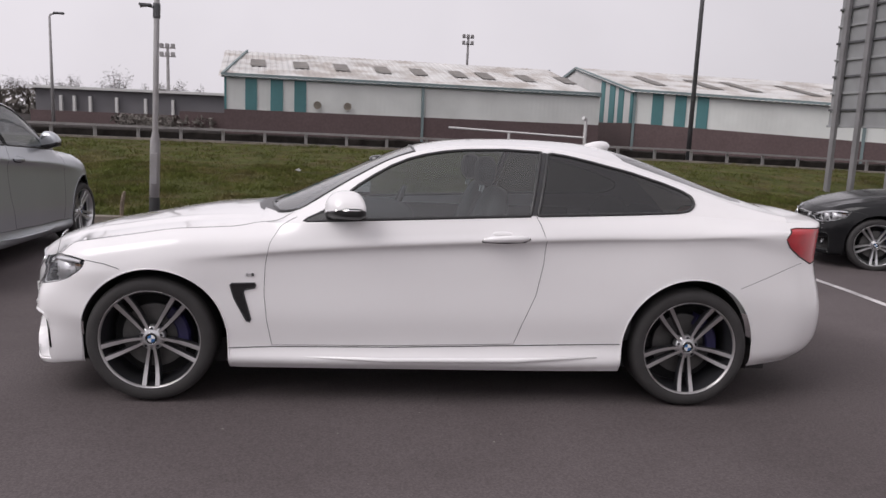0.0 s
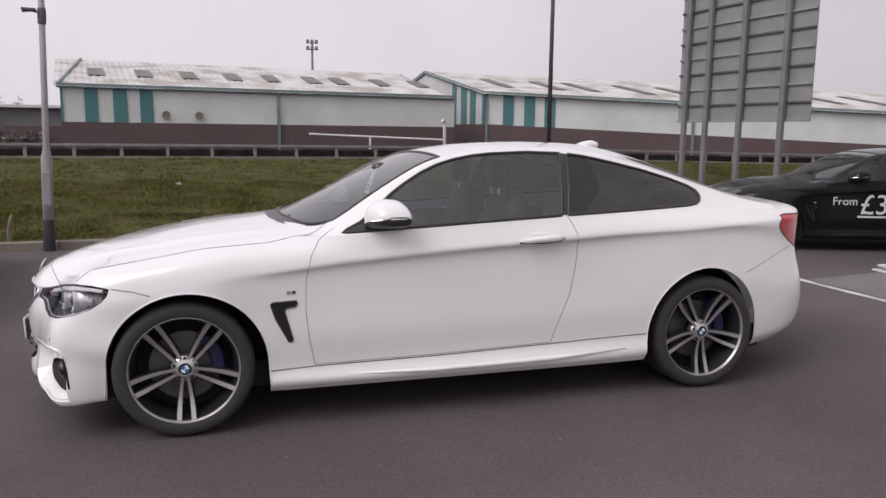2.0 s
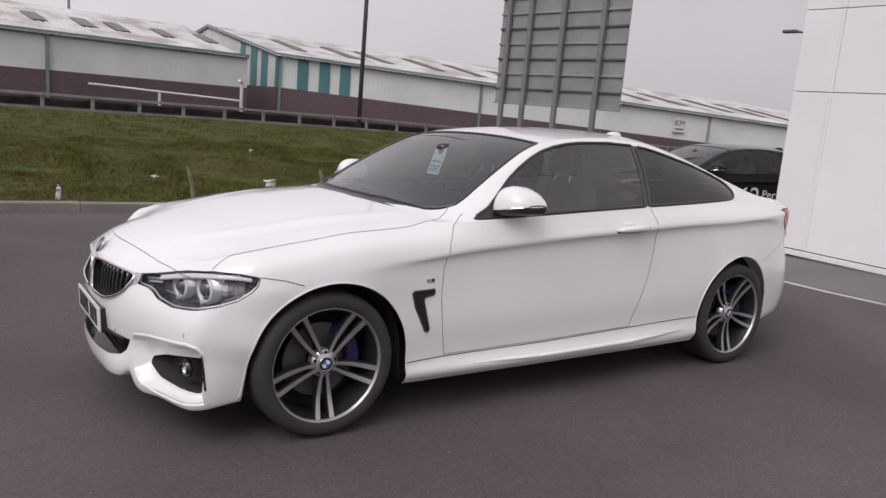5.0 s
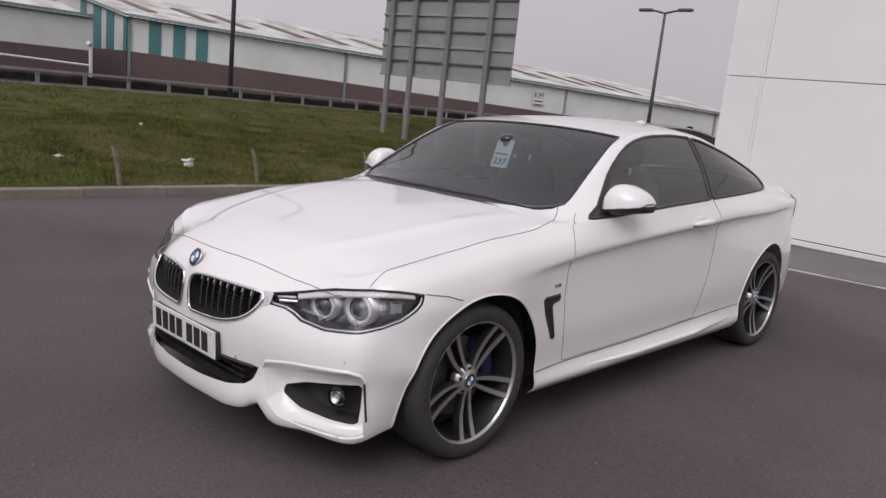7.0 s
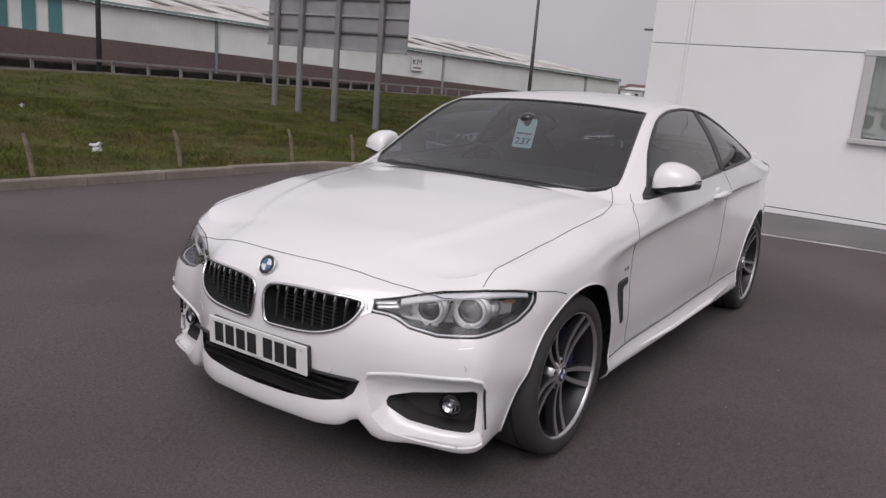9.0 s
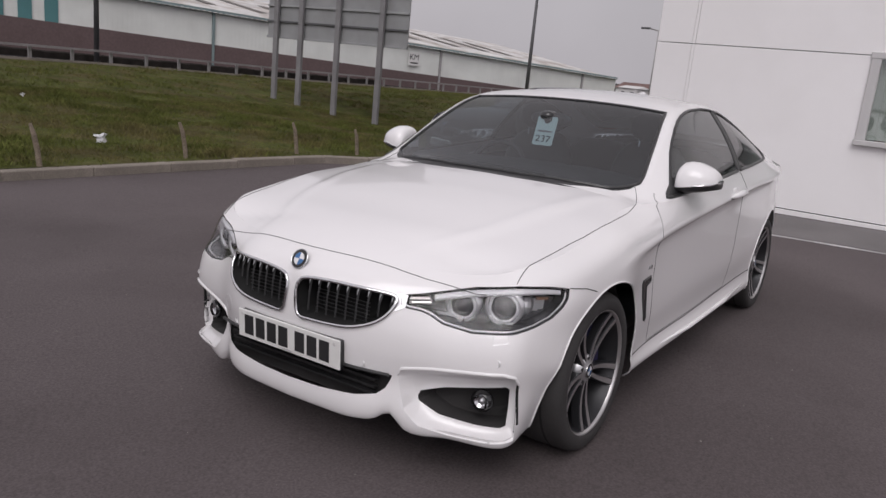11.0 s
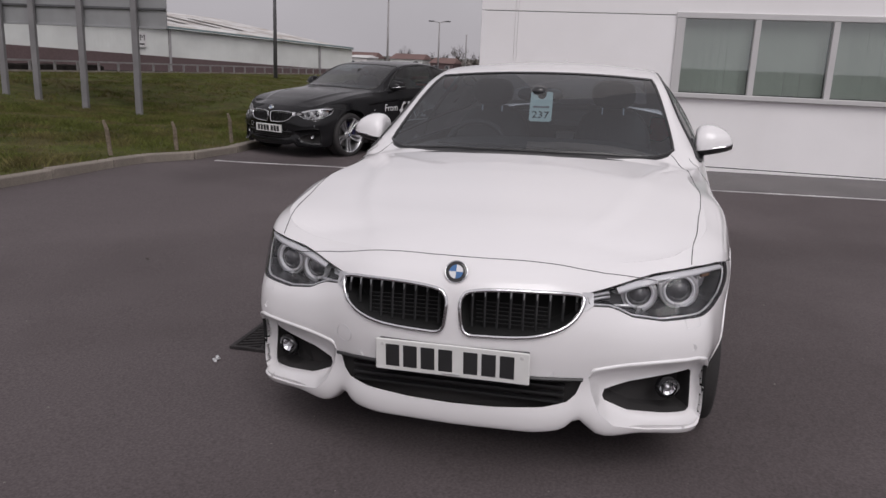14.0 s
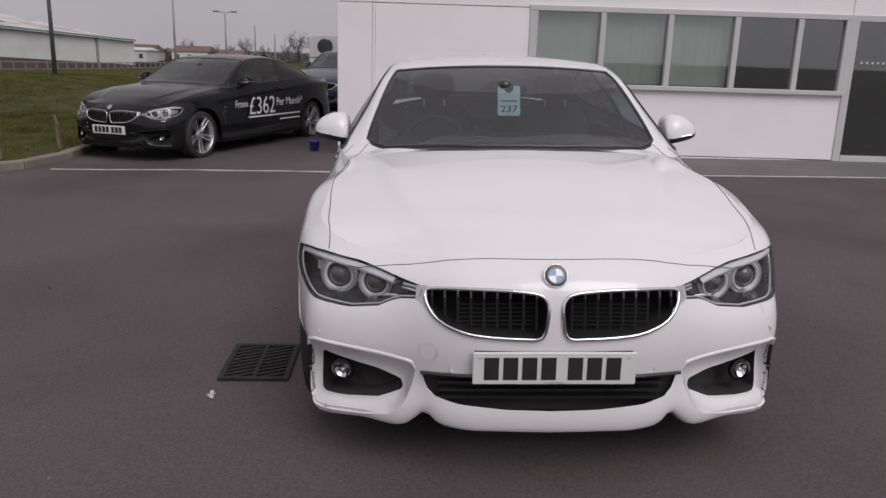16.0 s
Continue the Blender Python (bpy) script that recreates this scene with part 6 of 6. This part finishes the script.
silver_car = build_coupe("silver_hatchback", pose(-2.90, 4.30, 0.0, 0, 0, 266) @ Matrix.Scale(1.0, 4), "silver grey car parked with its nose to the kerb", SILVER_CAR, False, True, False)


def taller(p):
    """A short nose and a higher waist and roof."""
    return Vector((p.x * (0.62 if p.x < 0 else 0.8), p.y, p.z + 0.16 * max(0.0, p.z - 0.42)))


reshape(silver_car, taller)

# ---- grass on the bank ----
GRASS = material("grass_blades", (0.098, 0.110, 0.032), 0.95, vary=0.32, scale=1.9, islands=True, dark=(0.134, 0.112, 0.052), patch=0.8, patch_scale=1.7, spec=0.04)


def grass_patch(name, n, x0, x1, y_lo, y_hi, tall, wide, seed):
    r = np.random.RandomState(seed)
    verts, faces = [], []
    for _ in range(n):
        x = r.uniform(x0, x1)
        k0 = kerb_y(x) + 0.14
        y = k0 + (y_hi - k0) * (y_lo + (1 - y_lo) * r.uniform())
        z = bank(x, y) - 0.015
        clump = 0.5 + 0.9 * max(0, noise.noise((x * 0.9, y * 0.9, 7)) + 0.35)
        for _ in range(3):
            a, l = r.uniform(0, 6.283), tall * clump * r.uniform(0.5, 1.3)
            lean = r.uniform(0.2, 0.9) * l
            w = wide * r.uniform(0.6, 1.4)
            bx, by = x + r.uniform(-0.07, 0.07), y + r.uniform(-0.07, 0.07)
            t = r.uniform(0, 6.283)
            i = len(verts)
            verts += [(bx - w * math.cos(a), by - w * math.sin(a), z), (bx + w * math.cos(a), by + w * math.sin(a), z),
                      (bx + lean * 0.4 * math.cos(t), by + lean * 0.4 * math.sin(t), z + l * 0.7), (bx + lean * math.cos(t), by + lean * math.sin(t), z + l)]
            faces += [(i, i + 1, i + 2), (i + 2, i + 1, i + 3)]
    g = mesh_ob(name, verts, faces, GRASS)
    return tagged(g, "tufts of rough uneven green and straw grass", "grass", kind="stuff")


grass_patch("grass", 64000, -11, 16, 0.0, 13.0, 0.07, 0.007, 3)
grass_patch("grass", 26000, -14, 34, 0.40, 19.6, 0.07, 0.012, 4)
grass_patch("grass", 8000, 14, 60, 0.0, 19.6, 0.07, 0.02, 5)


# ---- litter, stakes and oddments ----
def crumpled(name, m, size, mat, label, seed, category="litter"):
    """A crumpled scrap of thin plastic or paper."""
    r = random.Random(seed)
    b = bmesh.new()
    bmesh.ops.create_icosphere(b, subdivisions=2, radius=1.0)
    for v in b.verts:
        k = 0.5 + 1.1 * noise.noise(v.co * 1.9 + Vector((seed, 0, 0))) + r.uniform(-0.14, 0.14)
        v.co = Vector((v.co.x * size[0] * k, v.co.y * size[1] * k, v.co.z * size[2] * k))
    o = part(name, b, mat, None)
    o.matrix_basis = m
    return tagged(o, label, category)


crumpled("plastic_bag", pose(2.95, 6.9, bank(2.95, 6.9) + 0.07, 0, 0, 30), (0.20, 0.08, 0.085), LITTER_WHITE, "torn white plastic bag caught in the grass", 3)
crumpled("paper_scrap", pose(1.45, 7.3, bank(1.45, 7.3) + 0.05), (0.06, 0.05, 0.04), LITTER_WHITE, "small white paper scrap in the grass", 8)
crumpled("paper_scrap", pose(-0.2, 11.5, bank(-0.2, 11.5) + 0.08), (0.08, 0.05, 0.04), LITTER_WHITE, "small white paper scrap in the grass", 12)
crumpled("paper_scrap", pose(4.3, 11.0, bank(4.3, 11.0) + 0.08), (0.06, 0.05, 0.04), LITTER_WHITE, "small white paper scrap in the grass", 15)
crumpled("paper_scrap", pose(-0.067, 1.407, -0.02), (0.03, 0.025, 0.012), LITTER_WHITE, "tiny white paper scrap on the asphalt", 21)
crumpled("paper_scrap", pose(3.45, 4.62, 0.006), (0.035, 0.03, 0.012), LITTER_WHITE, "tiny white paper scrap on the asphalt", 25)
crumpled("paper_scrap", pose(0.35, 4.85, 0.006), (0.03, 0.025, 0.012), LITTER_WHITE, "tiny white paper scrap on the asphalt", 27)
rr = random.Random(9)
for k in range(16):
    x, y = rr.uniform(-4, 5), rr.uniform(-4.0, 4.6)
    s = rr.uniform(0.008, 0.02)
    crumpled("leaf_scrap", pose(x, y, 0.004, 0, 0, rr.uniform(0, 360)), (s * 1.6, s, 0.006), BARK, "dark fallen leaf scrap on the asphalt", 40 + k, "leaf")


def stake(x, y, h, lean, mat=WOOD, r=0.028, label="weathered leaning wooden stake in the grass"):
    z = bank(x, y)
    pts = [(0, 0, -0.15), (lean * 0.3, 0.01, h * 0.4), (lean * 0.7, -0.01, h * 0.75), (lean, 0.0, h)]
    o = part("wooden_stake", tube_bm(pts, [r, r * 0.95, r * 0.9, r * 0.6], 7), mat, None)
    o.matrix_basis = pose(x, y, z)
    tagged(o, label, "stake", "stakes in the grass")


stake(1.45, 5.62, 0.42, -0.10)
stake(3.2, 5.6, 0.42, -0.12)
stake(4.9, 5.45, 0.42, -0.12)
stake(5.75, 5.1, 0.36, -0.10)
stake(6.8, 4.88, 0.42, -0.12)
stake(-2.05, 5.65, 0.32, 0.06)
stake(-0.02, 5.75, 0.17, 0.0, WHITE_TRIM, 0.03, "short white marker post in the grass")

bucket = thing("blue_bucket", pose(7.25, 1.78, rise(7.25, 1.78)), "small blue plastic bucket by the wall corner", "bucket")
part("tub", lathe_bm([(0.001, 0.0), (0.055, 0.0), (0.07, 0.13), (0.074, 0.13), (0.074, 0.14), (0.066, 0.14), (0.052, 0.01), (0.001, 0.01)], 20, "z"), BLUE_PLASTIC, bucket, smooth=True)
bracket = thing("floor_bracket", pose(6.60, 1.30, rise(6.6, 1.3)), "white metal foot at the base of the wall corner", "bracket")
part("plate", box_bm(-0.12, 0.12, -0.12, 0.14, 0.0, 0.02, 0.004), WHITE_TRIM, bracket)
part("plate", box_bm(-0.10, 0.12, -0.10, 0.10, 0.05, 0.07, 0.004), WHITE_TRIM, bracket)
part("brace", tube_bm([(-0.08, 0.16, 0.0), (0.0, 0.10, 0.12)], 0.01, 6), DARK_STEEL, bracket)


# ---- trees and buildings in the distance ----
def bare_tree(m, h, seed, label="bare winter tree in the distance"):
    t = thing("tree", m, label, "tree", "bare trees")
    r = random.Random(seed)
    part("trunk", tube_bm([(0, 0, -0.3), (0.02 * h, 0, 0.2 * h), (0, 0.01 * h, 0.45 * h)], [0.03 * h, 0.022 * h, 0.014 * h], 6), BARK, t)
    limbs = bmesh.new()
    verts, faces = [], []
    for k in range(14):
        a, up = r.uniform(0, 6.283), r.uniform(0.25, 0.5)
        z0 = r.uniform(0.18, 0.45) * h
        out = r.uniform(0.18, 0.34) * h
        tip = Vector((out * math.cos(a), out * math.sin(a), z0 + up * h * r.uniform(0.7, 1.1)))
        mid = Vector((0.5 * tip.x, 0.5 * tip.y, z0 + (tip.z - z0) * 0.4))
        tube_bm([(0, 0, z0), mid, tip], [0.010 * h, 0.007 * h, 0.003 * h], 4, limbs, caps=False)
        for _ in range(55):
            q = mid.lerp(tip, r.uniform(0.1, 1.1)) + Vector((r.gauss(0, 0.05 * h), r.gauss(0, 0.05 * h), r.gauss(0, 0.05 * h)))
            d = Vector((r.gauss(0, 1), r.gauss(0, 1), r.gauss(0.5, 0.8))).normalized() * r.uniform(0.04, 0.10) * h
            w = Vector((r.gauss(0, 1), r.gauss(0, 1), r.gauss(0, 1))).normalized() * 0.006 * h
            i = len(verts)
            verts += [q - w, q + w, q + d]
            faces.append((i, i + 1, i + 2))
    part("limbs", limbs, BARK, t)
    mesh_ob("crown", verts, faces, TWIGS, t)


for x, y, h, sd in ((120, 24.5, 3.9, 1), (118, 16.3, 5.4, 2), (125, 14.5, 4.6, 3), (122, 34.0, 3.6, 4), (123, 30, 2.8, 5), (121, 27.2, 2.6, 6), (119, 21.5, 2.9, 7), (124, 19.0, 3.2, 8)):
    bare_tree(pose(x, y, -0.3), h, sd)
for k, (x, h) in enumerate(((-26, 5.4), (-24, 4.8), (-22.5, 4.4), (-20.8, 4.9), (-19.2, 4.2), (-17.4, 5.6), (-15.0, 4.6), (-13.6, 5.2), (-12.1, 4.6), (-29, 5.0), (-31, 4.7))):
    bare_tree(pose(x * 1.55, 92, 0.6), h, 20 + k)
HEDGE = material("far_scrub", (0.17, 0.155, 0.14), 0.95, vary=0.35, scale=0.4, islands=True)


def scrub(name, n, f, size, seed, label):
    r = random.Random(seed)
    verts, faces = [], []
    for _ in range(n):
        x, y, z0, z1 = f(r)
        q = Vector((x, y, r.uniform(z0, z1)))
        for _ in range(2):
            d = [Vector((r.gauss(0, 1), r.gauss(0, 1), r.gauss(0, 1))).normalized() * size * r.uniform(0.4, 1.0) for _ in range(3)]
            i = len(verts)
            verts += [q + e for e in d]
            faces.append((i, i + 1, i + 2))
    tagged(mesh_ob(name, verts, faces, HEDGE), label, "scrub", kind="stuff")


scrub("far_scrub", 2600, lambda r: (r.uniform(118, 126), r.uniform(10, 46), -0.5, 0.9 + 0.8 * noise.noise((r.random(), r.random(), 0))), 0.5, 2, "brown leafless scrub in the far distance")
scrub("far_scrub", 1500, lambda r: (r.uniform(-60, -14), r.uniform(94, 99), 0.0, 3.4), 0.7, 3, "hazy tree line in the far distance")
scrub("roadside_scrub", 1400, lambda r: (r.uniform(-13.5, -7.5), r.uniform(43.5, 46), 0.2, 1.15), 0.22, 4, "grey brown leafless shrubs beside the road")

TILE_RED = material("far_red_roof", (0.16, 0.10, 0.09), 0.9, vary=0.1, scale=0.5)


def far_house(m, w, d, h, roof, wall, rmat, label):
    t = thing("house", m, label, "house")
    part("wall", box_bm(0, d, -w / 2, w / 2, -1, h), wall, t)
    b = bmesh.new()
    v = [b.verts.new(p) for p in ((-0.2, -w / 2 - 0.2, h), (d + 0.2, -w / 2 - 0.2, h), (d + 0.2, w / 2 + 0.2, h), (-0.2, w / 2 + 0.2, h), (d / 2, -w / 2, h + roof), (d / 2, w / 2, h + roof))]
    for q in ((0, 1, 4), (1, 2, 5, 4), (2, 3, 5), (3, 0, 4, 5)):
        b.faces.new([v[i] for i in q])
    part("roof", b, rmat, t)
    for k in range(max(2, int(w / 1.6))):
        y = -w / 2 + (k + 0.5) * w / max(2, int(w / 1.6))
        o = part("window", box_bm(-0.06, 0.0, y - 0.3, y + 0.3, h * 0.35, h * 0.75), WHITE_TRIM, t)
        # dark slab whose colour stands for the unlit room behind
        part("pane", box_bm(-0.08, -0.06, y - 0.24, y + 0.24, h * 0.38, h * 0.72), ROOM_SHADE, o)


far_house(pose(100, 34.6, -0.6), 2.6, 5, 1.6, 0.35, WHITE_TRIM, WHITE_TRIM, "small white commercial unit in the distance")
far_house(pose(112, 38.5, -0.6), 4.5, 6, 1.5, 0.9, CLAD, TILE_RED, "pale house with a brown roof far away")
far_house(pose(112, 31.0, -0.6), 5.0, 6, 1.6, 0.8, CLAD, TILE_RED, "pale house with a brown roof far away")
far_house(pose(112, 25.5, -0.6), 3.5, 6, 1.2, 0.8, BRICK_BAND, TILE_RED, "brick house with a brown roof far away")


# ---- beyond the showroom's corner ----
totem = thing("totem_sign", pose(22.0, 2.9, 0.2), "tall white sign board with a round dark badge", "sign")
part("panel", box_bm(-0.12, 0.12, -0.55, 0.63, 0.0, 1.72, 0.02), WHITE_PANEL, totem)
part("panel_joint", box_bm(-0.125, -0.121, -0.55, 0.63, 1.02, 1.04), JOINT, totem)
part("round_badge", lathe_bm([(0.0005, -0.135), (0.2, -0.135), (0.24, -0.12), (0.24, 0.0)], 28, "x"), GLOSS_BLACK, totem).location = (0.0, 0.14, 1.37)
BLUE_CAR = material("dark_blue_car_paint", (0.045, 0.06, 0.10), 0.3, 0.3, vary=0.05, scale=2, coat=0.6)
build_coupe("blue_coupe", pose(15.5, 2.35, 0.05, 0, 0, -14), "dark blue car parked beyond the black coupe", BLUE_CAR, False, True)


# ---- grit on the asphalt ----
GRIT = material("loose_grit", (0.10, 0.09, 0.085), 0.9, vary=0.3, scale=20, islands=True, dark=(0.30, 0.28, 0.26), patch=0.6, patch_scale=9)
r = np.random.RandomState(11)
gv, gf = [], []
for _ in range(700):
    gx, gy = r.uniform(-4.5, 6.5), r.uniform(-4.6, 4.4)
    gs = 0.0025 + 0.006 * r.uniform() ** 3
    ga = r.uniform(0, 6.28)
    gz, gi = rise(gx, gy), len(gv)
    for q in range(4):
        gv.append((gx + gs * (0.7 + 0.6 * r.uniform()) * math.cos(ga + q * 1.57), gy + gs * (0.7 + 0.6 * r.uniform()) * math.sin(ga + q * 1.57), gz))
    gv.append((gx, gy, gz + gs * 0.8))
    gf += [(gi + q, gi + (q + 1) % 4, gi + 4) for q in range(4)]
tagged(mesh_ob("grit", gv, gf, GRIT), "scattered loose grit on the asphalt", "grit", kind="stuff")
